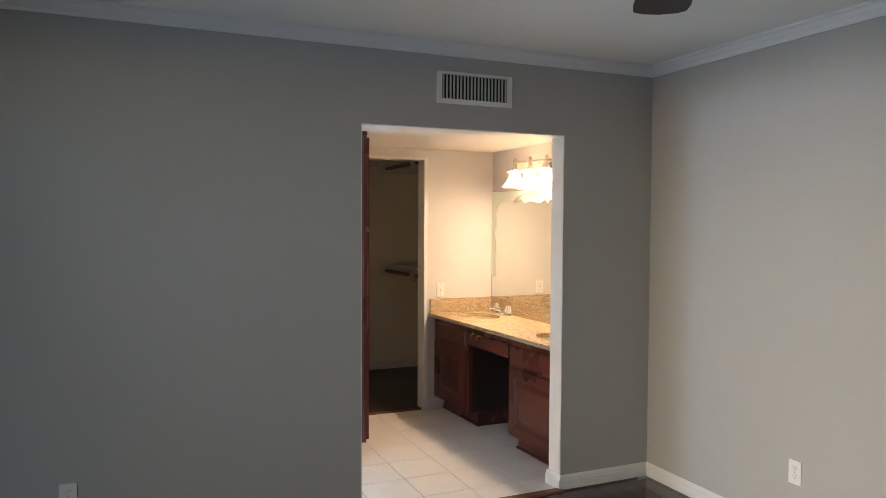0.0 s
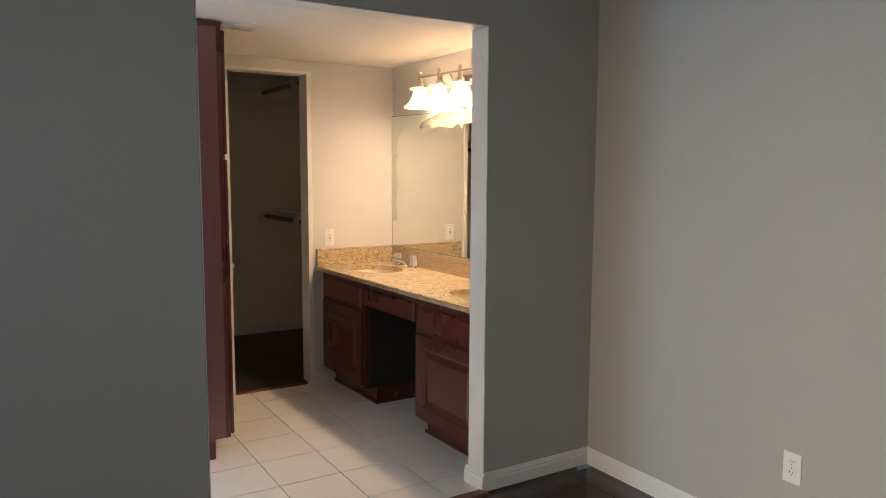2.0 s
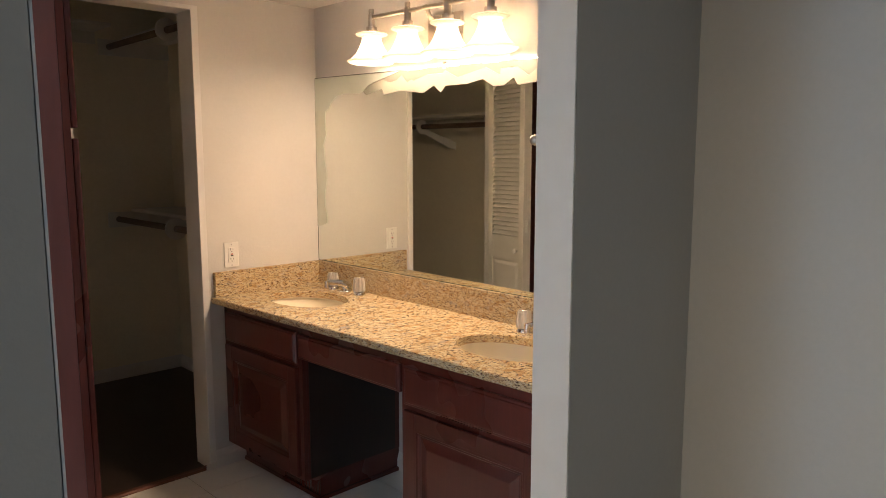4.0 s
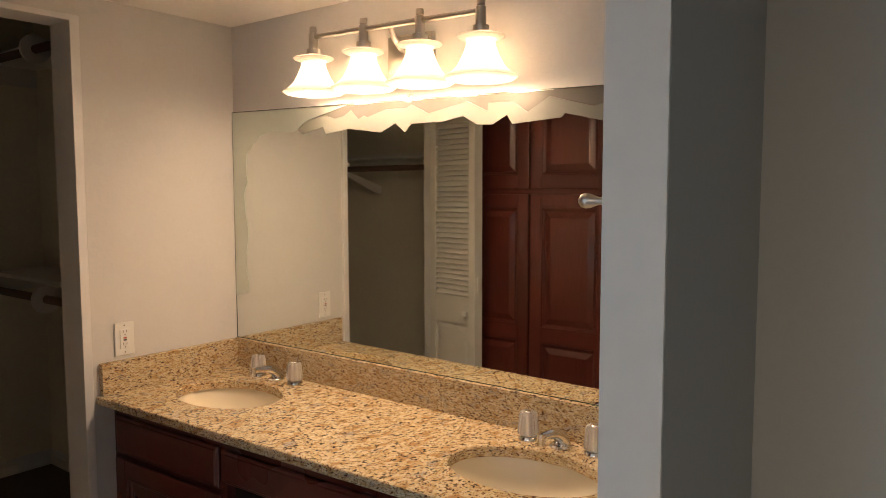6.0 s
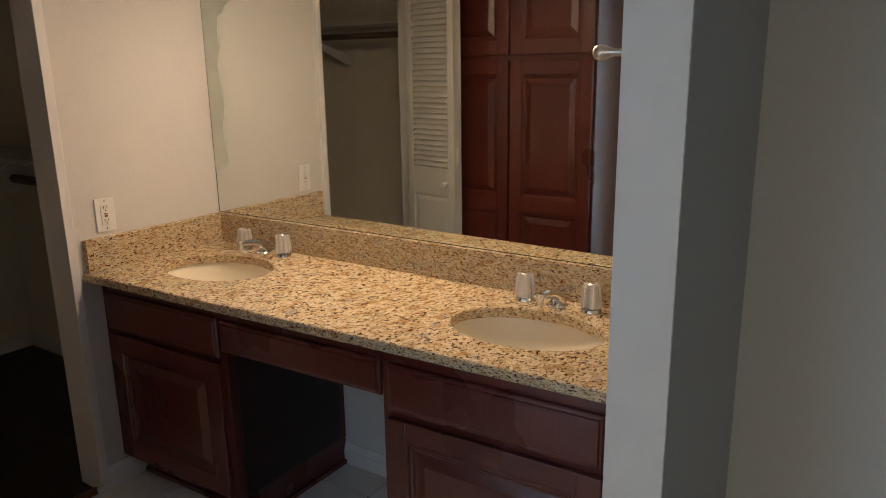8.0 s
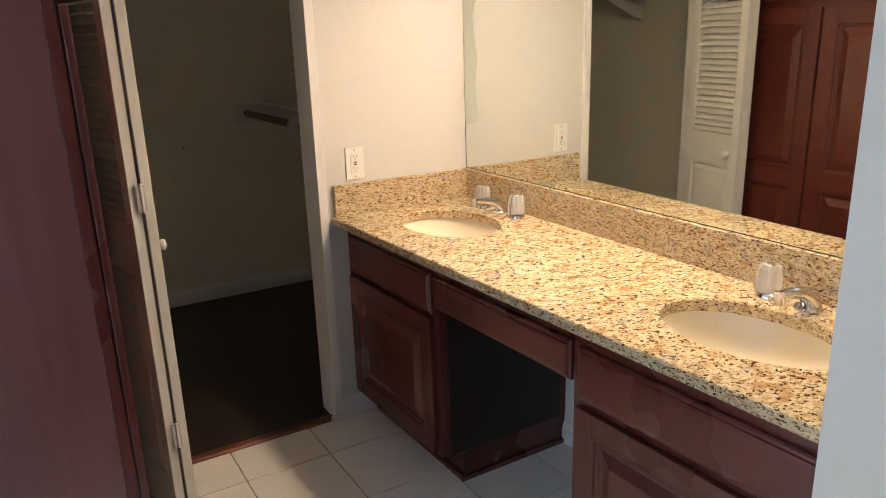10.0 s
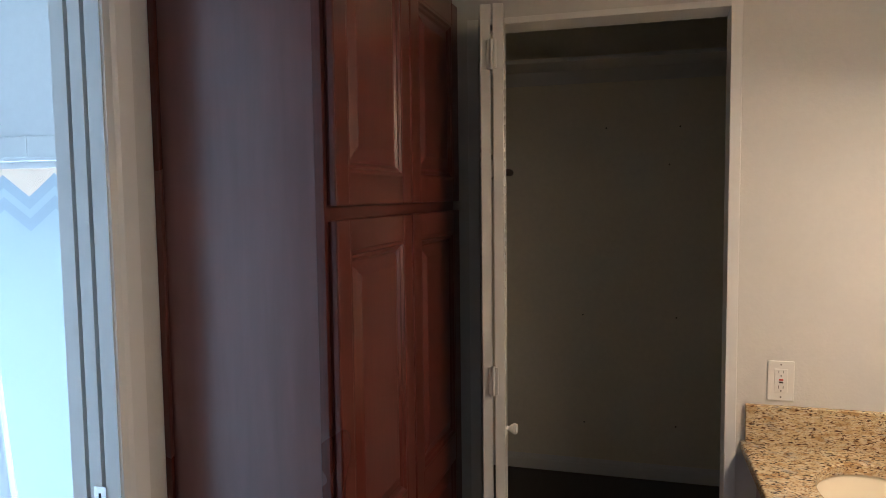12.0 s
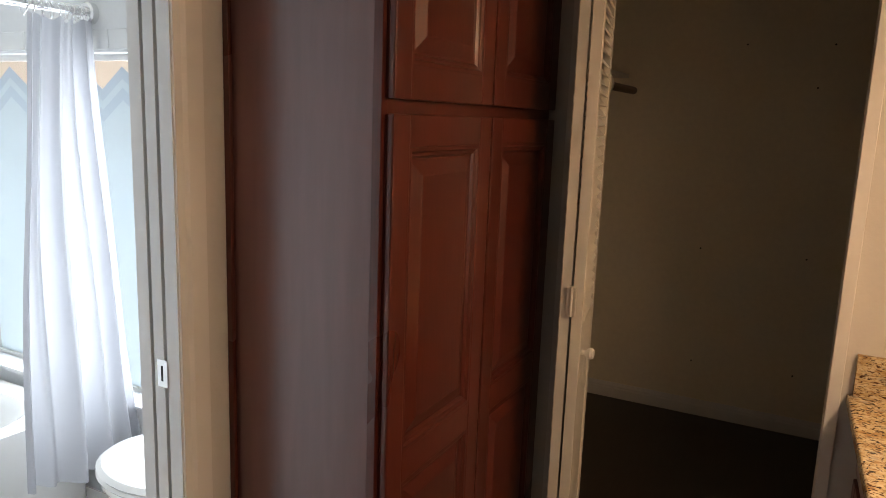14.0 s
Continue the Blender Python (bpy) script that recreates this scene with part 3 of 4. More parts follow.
def counter():
    """Granite top with two oval cut-outs, eased front edge, and two upstands."""
    c = thing("granite_countertop", "speckled gold granite vanity countertop with two sink cut-outs", "countertop")
    x0, x1, y0, y1 = 3.503, XM - 0.002, YI + 0.001, YC - 0.001
    n = 48
    bm = bmesh.new()
    mid = (SINKS[0] + SINKS[1]) / 2
    for cy, ya, yb in ((SINKS[0], y0, mid), (SINKS[1], mid, y1)):
        oval = [(SINK_X + SA * math.cos(2 * math.pi * i / n), cy + SB * math.sin(2 * math.pi * i / n)) for i in range(n)]
        rim = []
        for i in range(n):
            dx, dy = math.cos(2 * math.pi * i / n), math.sin(2 * math.pi * i / n)
            sx = ((x1 if dx > 0 else x0 + 0.006) - SINK_X) / dx if abs(dx) > 1e-9 else 1e9
            sy = ((yb if dy > 0 else ya) - cy) / dy if abs(dy) > 1e-9 else 1e9
            s = min(sx, sy)
            rim.append([SINK_X + s * dx, cy + s * dy])
        for cx, cyy in ((x0 + 0.006, ya), (x0 + 0.006, yb), (x1, ya), (x1, yb)):
            k = min(range(n), key=lambda q: (rim[q][0] - cx) ** 2 + (rim[q][1] - cyy) ** 2)
            rim[k] = [cx, cyy]
        top_o = [bm.verts.new((x, y, CTOP)) for x, y in rim]
        top_i = [bm.verts.new((x, y, CTOP)) for x, y in oval]
        top_e = [bm.verts.new((SINK_X + (x - SINK_X) * 0.985, cy + (y - cy) * 0.985, CTOP - 0.003)) for x, y in oval]
        low_i = [bm.verts.new((SINK_X + (x - SINK_X) * 0.985, cy + (y - cy) * 0.985, CTOP - 0.03)) for x, y in oval]
        for i in range(n):
            j = (i + 1) % n
            bm.faces.new((top_o[i], top_o[j], top_i[j], top_i[i]))
            bm.faces.new((top_i[i], top_i[j], top_e[j], top_e[i]))
            bm.faces.new((top_e[i], top_e[j], low_i[j], low_i[i]))
    edge = [(x0 + 0.006, CTOP), (x0 + 0.002, CTOP - 0.002), (x0, CTOP - 0.006), (x0, CTOP - 0.024), (x0 + 0.002, CTOP - 0.028), (x0 + 0.006, CTOP - 0.03), (x0 + 0.09, CTOP - 0.03)]
    rows = [[bm.verts.new((x, y, z)) for x, z in edge] for y in (y0, y1)]
    for i in range(len(edge) - 1):
        bm.faces.new((rows[0][i], rows[0][i + 1], rows[1][i + 1], rows[1][i]))
    bmesh.ops.remove_doubles(bm, verts=bm.verts, dist=0.0005)
    part("slab", bm, GRANITE, c)
    part("backsplash", boxed(XM - 0.022, XM - 0.001, y0, y1 - 0.0225, CTOP, 0.908, bevel=0.002), GRANITE, c)
    part("side_splash", boxed(x0 + 0.012, XM - 0.001, y1 - 0.022, y1, CTOP, 0.908, bevel=0.002), GRANITE, c)


def sinks():
    for cy in SINKS:
        s = thing("sink", "oval bone-coloured undermount porcelain sink bowl", "sink", pose(SINK_X, cy, CTOP - 0.031), group="vanity sinks")
        rows = [(1.0, 0.0), (0.965, -0.02), (0.90, -0.055), (0.78, -0.090), (0.58, -0.116), (0.3, -0.136), (0.11, -0.146)]
        bm = bmesh.new()
        lathe(bm, rows + [(0, -0.147)], Matrix.Diagonal((SA + 0.004, SB + 0.004, 1, 1)), 48)
        part("bowl", bm, SINK, s, smooth=True)
        part("drain", lathe(bmesh.new(), [(0, 0.002), (0.016, 0.002), (0.022, 0.0035), (0.024, 0.0)], Matrix.Translation((0.0, 0, -0.146)), 24), CHROME, s, smooth=True)
        # Dark disc on the bowl, standing for the shaded overflow opening.
        part("overflow_hole", lathe(bmesh.new(), [(0, 0.001), (0.006, 0.001), (0.007, 0)], Matrix.Translation((-0.139, 0, -0.052)) @ Matrix.Rotation(radians(78), 4, "Y"), 12), DARK_METAL, s)


def faucets():
    for cy in SINKS:
        fx = 4.018
        f = thing("faucet", "chrome faucet with clear fluted acrylic handles on granite", "faucet", pose(fx, cy + (0.004 if cy < 6 else 0.018), CTOP), group="vanity faucets")
        part("escutcheon", lathe(bmesh.new(), [(0.031, 0.0), (0.031, 0.004), (0.027, 0.008), (0, 0.008)], Matrix.Diagonal((1.0, 1.0, 1, 1)), 28), CHROME, f, smooth=True)
        path = [(0.010, 0, 0.004), (0.006, 0, 0.020), (-0.010, 0, 0.036), (-0.036, 0, 0.047), (-0.070, 0, 0.053), (-0.094, 0, 0.055), (-0.106, 0, 0.055)]
        part("spout", tube(bmesh.new(), path, [0.023, 0.021, 0.018, 0.0145, 0.012, 0.0105, 0.010], 20), CHROME, f, smooth=True)
        part("aerator", tube(bmesh.new(), [(-0.106, 0, 0.064), (-0.108, 0, 0.034)], 0.0115, 20), CHROME, f, smooth=True)
        for dy in (-0.101, 0.101):
            h = part("handle_base", lathe(bmesh.new(), [(0.029, 0.0), (0.029, 0.006), (0.026, 0.011), (0.018, 0.013), (0, 0.013)], Matrix.Translation((0, dy, 0)), 28), CHROME, f, smooth=True)
            bm = bmesh.new()
            n = 40
            rings = []
            for r, z in ((0.0262, 0.014), (0.0300, 0.018), (0.0305, 0.028), (0.0280, 0.052), (0.0258, 0.071), (0.0225, 0.079)):
                rings.append([bm.verts.new(((r - (0.0022 if i % 4 in (0, 1) else 0)) * math.cos(2 * math.pi * i / n), dy + (r - (0.0022 if i % 4 in (0, 1) else 0)) * math.sin(2 * math.pi * i / n), z)) for i in range(n)])
            for a, b in zip(rings, rings[1:]):
                for i in range(n):
                    bm.faces.new((a[i], a[(i + 1) % n], b[(i + 1) % n], b[i]))
            bm.faces.new(rings[0][::-1])
            bm.faces.new(rings[-1])
            part("handle", bm, ACRYLIC, f, "clear fluted acrylic handle")
            part("handle_cap", lathe(bmesh.new(), [(0, 0.0820), (0.009, 0.0815), (0.0115, 0.0793)], Matrix.Translation((0, dy, 0)), 20), CHROME, f, smooth=True)
            part("handle_stem", tube(bmesh.new(), [(0, dy, 0.013), (0, dy, 0.052)], 0.008, 12), CHROME, f, smooth=True)


M_BOT = 0.911
M_Y0, M_Y1 = 5.44, 7.250


def mirror_top(y):
    """The mirror's upper edge, which hangs a little out of level."""
    return 1.798 - 0.0205 * (M_Y1 - y)


def wall_mirror():
    m = thing("vanity_mirror", "large frameless mirror with an etched jagged border above the vanity", "mirror")
    sheet = [(M_Y0, M_BOT), (M_Y1, M_BOT), (M_Y1, mirror_top(M_Y1)), (M_Y0, mirror_top(M_Y0))]
    part("mirror_glass", prism(bmesh.new(), sheet, XM - 0.0065, XM - 0.002, "yz"), MIRROR, m)
    bm = boxed(XM - 0.0075, XM - 0.002, M_Y0, M_Y1, M_BOT - 0.002, M_BOT - 0.0003)
    box(bm, XM - 0.0075, XM - 0.002, M_Y1 + 0.0003, M_Y1 + 0.0018, M_BOT, mirror_top(M_Y1))
    part("bottom_edge", bm, MIRROR_EDGE, m, "dark lower edge of the mirror")
    rim = [(M_Y0, mirror_top(M_Y0) + 0.0003), (M_Y1, mirror_top(M_Y1) + 0.0003), (M_Y1, mirror_top(M_Y1) + 0.002), (M_Y0, mirror_top(M_Y0) + 0.002)]
    part("top_edge", prism(bmesh.new(), rim, XM - 0.0075, XM - 0.002, "yz"), MIRROR_EDGE, m, "thin dark upper edge of the mirror")
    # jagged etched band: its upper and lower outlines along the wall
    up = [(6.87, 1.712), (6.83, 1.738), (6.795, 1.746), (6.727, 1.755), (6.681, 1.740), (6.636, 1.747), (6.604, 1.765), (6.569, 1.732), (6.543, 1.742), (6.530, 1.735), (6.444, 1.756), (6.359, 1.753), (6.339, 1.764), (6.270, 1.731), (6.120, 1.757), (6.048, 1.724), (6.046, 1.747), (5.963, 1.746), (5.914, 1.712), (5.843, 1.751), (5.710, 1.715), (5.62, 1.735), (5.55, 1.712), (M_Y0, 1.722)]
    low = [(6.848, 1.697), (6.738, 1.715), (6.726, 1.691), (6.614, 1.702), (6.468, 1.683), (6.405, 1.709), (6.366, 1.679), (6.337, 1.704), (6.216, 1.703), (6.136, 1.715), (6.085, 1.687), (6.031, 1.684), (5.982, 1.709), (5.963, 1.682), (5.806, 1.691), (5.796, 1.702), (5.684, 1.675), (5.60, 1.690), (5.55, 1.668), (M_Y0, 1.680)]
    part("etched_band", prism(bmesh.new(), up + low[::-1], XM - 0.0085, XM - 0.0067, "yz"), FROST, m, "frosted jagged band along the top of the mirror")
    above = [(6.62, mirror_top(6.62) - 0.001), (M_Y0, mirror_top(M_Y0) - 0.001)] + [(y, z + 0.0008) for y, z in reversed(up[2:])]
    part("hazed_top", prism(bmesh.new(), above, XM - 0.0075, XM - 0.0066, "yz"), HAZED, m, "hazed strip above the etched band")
    rnd = random.Random(4)
    edge = [(M_Y1 - 0.001, mirror_top(M_Y1) - 0.002), (6.625, mirror_top(6.625) - 0.003), (6.80, 1.749), (6.84, 1.737), (6.872, 1.714), (6.90, 1.705), (6.95, 1.708), (7.02, 1.712), (7.07, 1.705), (7.10, 1.690), (7.122, 1.675), (7.135, 1.655), (7.165, 1.640)]
    z = 1.60
    while z > 1.12:
        edge.append((7.178 + rnd.uniform(-0.017, 0.012), z))
        z -= rnd.uniform(0.03, 0.07)
    edge += [(7.172, 1.10), (7.205, 1.085), (M_Y1 - 0.001, 1.08)]
    part("etched_side", prism(bmesh.new(), edge, XM - 0.0085, XM - 0.0067, "yz"), FROST_SIDE, m, "faint etched strip down the side of the mirror")
    zc = mirror_top(6.343)
    part("clip", boxed(XM - 0.012, XM - 0.001, 6.334, 6.352, zc - 0.010, zc + 0.018, bevel=0.003), ACRYLIC, m, "clear plastic mirror clip")
    part("clip_screw", lathe(bmesh.new(), [(0, 0.003), (0.004, 0.002), (0.005, 0)], Matrix.Translation((XM - 0.0122, 6.343, zc + 0.012)) @ Matrix.Rotation(radians(-90), 4, "Y"), 12), CHROME, m)


def vanity_light():
    v = thing("vanity_light", "brushed nickel four-lamp vanity light with opal bell shades, lit", "wall lamp")
    part("wall_plate", boxed(XM - 0.022, XM - 0.001, 6.243, 6.425, 1.862, 1.980, bevel=0.006), NICKEL, v)
    bz = 1.994

    def sag(y):
        return -0.020 * (LAMP_YS[3] - y) - 0.009
    part("arm", tube(bmesh.new(), [(XM - 0.02, 6.332, 1.92), (XM - 0.06, 6.332, 1.925), (XM - 0.095, 6.332, 1.955), (LAMP_X + 0.012, 6.332, 1.982), (LAMP_X, 6.332, bz + 0.002)], 0.0085), NICKEL, v, smooth=True)
    part("bar", tube(bmesh.new(), [(LAMP_X, LAMP_YS[0], 2.004 + sag(LAMP_YS[0])), (LAMP_X, LAMP_YS[3], 2.004 + sag(LAMP_YS[3]))], 0.0085), NICKEL, v, smooth=True)
    for y in LAMP_YS:
        at = Matrix.Translation((LAMP_X, y, sag(y)))
        part("post", lathe(bmesh.new(), [(0, 2.036), (0.011, 2.036), (0.012, 2.030), (0.012, 2.020), (0.009, 2.017), (0.015, 2.014), (0.015, 1.966), (0.023, 1.964), (0.023, 1.944), (0.020, 1.938), (0, 1.938)], at, 24), NICKEL, v, smooth=True)
        rows = [(0.024, 1.945), (0.046, 1.942), (0.063, 1.938), (0.067, 1.934), (0.062, 1.930), (0.044, 1.927), (0.039, 1.920), (0.042, 1.905), (0.052, 1.880), (0.067, 1.854), (0.086, 1.836), (0.100, 1.829), (0.102, 1.825), (0.092, 1.818), (0.078, 1.815), (0.075, 1.817), (0.090, 1.826), (0.082, 1.834), (0.063, 1.854), (0.048, 1.880), (0.038, 1.905), (0.036, 1.922), (0.022, 1.932)]
        part("shade", lathe(bmesh.new(), rows, at, 40), OPAL, v, "glowing opal glass bell shade", smooth=True)
        part("bulb", lathe(bmesh.new(), [(0, 1.826), (0.010, 1.828), (0.016, 1.838), (0.017, 1.850), (0.014, 1.868), (0.012, 1.888), (0.012, 1.93)], at, 20), BULB, v, "lit frosted bulb", smooth=True)
        lamp("bulb_light", "POINT", Matrix.Translation((LAMP_X, y, 1.858 + sag(y))), (1.0, 0.70, 0.46), BULB_W, r=0.060)


def robe_hook():
    t = thing("robe_hook", "brushed nickel robe hook post on the wall", "hook", pose(3.605, YI, 1.471))
    turned = Matrix.Rotation(radians(-90), 4, "X")
    part("flange", lathe(bmesh.new(), [(0.022, 0.0), (0.022, 0.005), (0.015, 0.010), (0, 0.010)], turned, 28), NICKEL, t, smooth=True)
    part("post", lathe(bmesh.new(), [(0.011, 0.008), (0.008, 0.022), (0.0075, 0.045), (0.011, 0.056), (0.0145, 0.066), (0.0152, 0.074), (0.013, 0.082), (0.007, 0.087), (0, 0.088)], turned, 28), NICKEL, t, smooth=True)


CAB_Y0, CAB_Y1, CAB_X = 6.277, 7.175, 2.662


def linen_cabinet():
    c = thing("linen_cabinet", "tall cherry-stained linen cabinet with four raised-panel doors", "cabinet")
    part("body", boxed(XB + 0.002, CAB_X - 0.0195, CAB_Y0 + 0.001, CAB_Y1, 0.10, 2.095), CHERRY_SHEEN, c, "smooth reddish-brown end panel")
    bm = boxed(CAB_X - 0.019, CAB_X, CAB_Y0, CAB_Y0 + 0.022, 0.10, 2.095, bevel=0.001)
    box(bm, CAB_X - 0.019, CAB_X, CAB_Y1 - 0.022, CAB_Y1, 0.10, 2.095)
    for z0, z1 in ((0.10, 0.135), (1.462, 1.514), (2.06, 2.095)):
        box(bm, CAB_X - 0.019, CAB_X - 0.0004, CAB_Y0 + 0.022, CAB_Y1 - 0.022, z0, z1)
    part("face_frame", bm, CHERRY, c)
    part("toe_kick", boxed(XB + 0.002, CAB_X - 0.075, CAB_Y0 + 0.003, CAB_Y1 - 0.002, 0, 0.10), CHERRY, c)
    part("top_moulding", boxed(XB + 0.002, CAB_X + 0.004, CAB_Y0 - 0.002, CAB_Y1, 2.095, 2.120, bevel=0.002), CHERRY, c)
    part("wall_scribe", boxed(XB + 0.001, XB + 0.016, CAB_Y0 - 0.010, CAB_Y0 + 0.0005, 0.0, 2.095, bevel=0.002), CHERRY, c)
    half = (CAB_Y1 - CAB_Y0) / 2
    for k in (0, 1):
        y = CAB_Y0 + 0.010 + k * (half - 0.004)
        w = half - 0.012
        for z0, h, fields, name in ((0.115, 1.360, [(0.064, 0.608), (0.680, 1.296)], "lower_door"), (1.502, 0.580, [(0.066, 0.514)], "upper_door")):
            panel_door(name, c, pose(CAB_X + 0.0005, y, z0, 0, 0, 90), w, h, 0.021, fields, CHERRY, 0.062)


def louvre_leaf(parent, name, a, b, flip):
    """One bifold leaf whose centre line runs from a to b in plan."""
    a, b = Vector((*a, 0)), Vector((*b, 0))
    w = (b - a).length
    ang = math.degrees(math.atan2(b.y - a.y, b.x - a.x))
    leaf = part(name, boxed(0, 0.042, -0.014, 0.014, 0.012, 2.022, bevel=0.002), DOOR_WHITE, parent)
    leaf.matrix_world = pose(a.x, a.y, 0, 0, 0, ang)
    part("stile", boxed(w - 0.042, w, -0.014, 0.014, 0.012, 2.022, bevel=0.002), DOOR_WHITE, leaf)
    for z0, z1, rn in ((0.012, 0.165, "bottom_rail"), (0.80, 0.945, "lock_rail"), (1.925, 2.022, "top_rail")):
        part(rn, boxed(0.042, w - 0.042, -0.0135, 0.0135, z0, z1), DOOR_WHITE, leaf)
    bm = bmesh.new()
    for s in (-1, 1):
        steps = ((0.0, 0.006), (0.012, 0.006), (0.030, 0.011))
        ring_loops(bm, [(0.042 + d, w - 0.042 - d, 0.165 + d, 0.80 - d) for d, _ in steps], [s * y for _, y in steps])
    part("panel", bm, DOOR_WHITE, leaf)
    bm = boxed(0.042, w - 0.042, -0.0165, 0.0165, -0.0024, 0.0024)
    bmesh.ops.rotate(bm, verts=bm.verts, cent=(0, 0, 0), matrix=Matrix.Rotation(radians(46 * flip), 3, "X"))
    data = mesh("slat", bm, DOOR_WHITE)
    for i in range(36):
        s = new("slat", data)
        s.parent, s.location = leaf, (0, 0, 0.962 + i * 0.0270)
    return leaf


def bifold_door():
    d = thing("bifold_door", "cream painted louvred bifold closet door, folded open", "bifold door")
    louvre_leaf(d, "rear_leaf", (2.740, 7.262), (2.824, 6.932), 1)
    front = louvre_leaf(d, "front_leaf", (2.858, 6.932), (2.796, 7.264), 1)
    for z in (0.30, 1.013, 1.89):
        bm = boxed(2.828, 2.854, 6.925, 6.9305, z - 0.038, z + 0.038, bevel=0.001)
        tube(bm, [(2.841, 6.926, z - 0.04), (2.841, 6.926, z + 0.04)], 0.0045, 10)
        part("hinge", bm, DOOR_WHITE, d, "painted butt hinge")
    k = Matrix.Translation((2.860, 6.987, 0.864)) @ Matrix.Rotation(radians(90), 4, "Y")
    part("knob", lathe(bmesh.new(), [(0.008, -0.006), (0.006, 0.012), (0.013, 0.019), (0.016, 0.027), (0.013, 0.034), (0, 0.037)], k, 22), PLASTIC, d, "round white knob", smooth=True)
    part("pivot_bracket", boxed(2.748, 2.79, 7.262, 7.30, 2.0225, 2.029), DOOR_WHITE, d)


def closet_trim():
    bm = boxed(CLO_R - 0.001, CLO_R + 0.030, YC - 0.012, YCI, 0.0, CLO_TOP + 0.018, bevel=0.002)
    structure("closet_casing_east", bm, TRIM, "narrow cream casing of the closet doorway", "door casing")
    structure("closet_casing_west", boxed(CLO_L - 0.034, CLO_L + 0.001, YC - 0.012, YCI, 0.0, CLO_TOP + 0.018, bevel=0.002), TRIM, "narrow cream casing of the closet doorway", "door casing")
    structure("closet_casing_head", boxed(CLO_L + 0.001, CLO_R - 0.001, YC - 0.012, YCI, CLO_TOP - 0.001, CLO_TOP + 0.018, bevel=0.002), TRIM, "narrow cream head casing of the closet doorway", "door casing")
    structure("closet_casing_block", boxed(CLO_R - 0.022, CLO_R + 0.038, YC - 0.020, YC - 0.0125, 0, 0.030, bevel=0.004), TRIM, "small white block at the foot of the casing", "trim")


def closet_fittings():
    for z, name in ((1.030, "lower"), (2.085, "upper")):
        r = thing("closet_shelf", "white closet shelf with a brown wooden hanging rod", "closet shelf", group="closet shelves")
        part("shelf_board", boxed(3.80, XM, YCI, CLO_BACK - 0.02, z + 0.045, z + 0.063), DOOR_WHITE, r)
        part("rod", tube(bmesh.new(), [(3.72, YCI, z), (3.72, CLO_BACK - 0.018, z)], 0.018, 18), ROD_WOOD, r, "brown wooden rod", smooth=True)
        part("cleat", boxed(3.66, XM, CLO_BACK - 0.018, CLO_BACK, z - 0.05, z + 0.044), DOOR_WHITE, r)
        bm = bmesh.new()
        lathe(bm, [(0.019, -0.009), (0.060, -0.009), (0.060, 0.009), (0.019, 0.009), (0.019, -0.009)], Matrix.Translation((3.72, 8.08, z)) @ Matrix.Rotation(radians(90), 4, "X"), 28)
        box(bm, 3.765, XM, 8.071, 8.089, z - 0.02, z + 0.044)
        part("rod_support", bm, DOOR_WHITE, r, "round white rod support bracket")
    r = thing("closet_shelf", "white closet shelf with a brown wooden hanging rod", "closet shelf", group="closet shelves")
    part("shelf_board", boxed(CLO_LEFT, 2.46, YCI, CLO_BACK - 0.02, 1.70, 1.718), DOOR_WHITE, r)
    part("rod", tube(bmesh.new(), [(2.525, YCI, 1.632), (2.525, 8.76, 1.632)], 0.018, 18), ROD_WOOD, r, "brown wooden rod", smooth=True)
    part("cleat", boxed(CLO_LEFT, CLO_LEFT + 0.018, YCI, CLO_BACK - 0.02, 1.63, 1.699), DOOR_WHITE, r)
    bm = bmesh.new()
    hook = [(2.525 + 0.052 * math.cos(a), 1.632 + 0.052 * math.sin(a)) for a in (math.radians(-115 + 20 * k) for k in range(11))]
    prism(bm, [(CLO_LEFT + 0.019, 1.525), (CLO_LEFT + 0.019, 1.470), (2.24, 1.478)] + hook + [(2.490, 1.672), (2.478, 1.612)], 8.182, 8.198, "xz")
    part("rod_support", bm, DOOR_WHITE, r, "white hooked bracket under the shelf")
    r = thing("closet_shelf", "high white shelf on a cleat across the closet back", "closet shelf", group="closet shelves")
    part("shelf_board", boxed(CLO_LEFT, 3.64, CLO_BACK - 0.29, CLO_BACK, 2.165, 2.183), DOOR_WHITE, r)
    part("cleat", boxed(CLO_LEFT, 3.64, CLO_BACK - 0.019, CLO_BACK - 0.001, 2.095, 2.164), DOOR_WHITE, r)
    for x, z in ((3.003, 1.859), (3.371, 1.855), (3.320, 1.663), (2.884, 0.871), (3.363, 0.871), (2.893, 0.283), (3.366, 0.293)):
        tagged(part("wall_anchor", lathe(bmesh.new(), [(0.0045, 0), (0.004, 0.003), (0, 0.004)], Matrix.Translation((x, CLO_BACK, z)) @ Matrix.Rotation(radians(90), 4, "X"), 10), DARK_METAL), "small dark screw hole in the closet wall", "wall anchor", group="wall anchors")


def exhaust_grille():
    e = thing("exhaust_grille", "white square exhaust fan grille in the bathroom ceiling", "vent", pose(2.77, 6.37, BATH_TOP))
    bm = boxed(-0.10, 0.10, -0.085, 0.085, -0.006, 0, bevel=0.002)
    part("frame", bm, TRIM, e)
    data = mesh("slat", boxed(-0.085, 0.085, -0.004, 0.004, -0.010, -0.0055), TRIM)
    for i in range(7):
        s = new("slat", data)
        s.parent, s.location = e, (0, -0.066 + 0.022 * i, 0)


def taper(x, y):
    """The vanity grows shallower away from the closet: how far a point of it moves in x."""
    return 0.036 * (YC - y) * max(0.0, min(1.0, (XM - x) / 0.587))


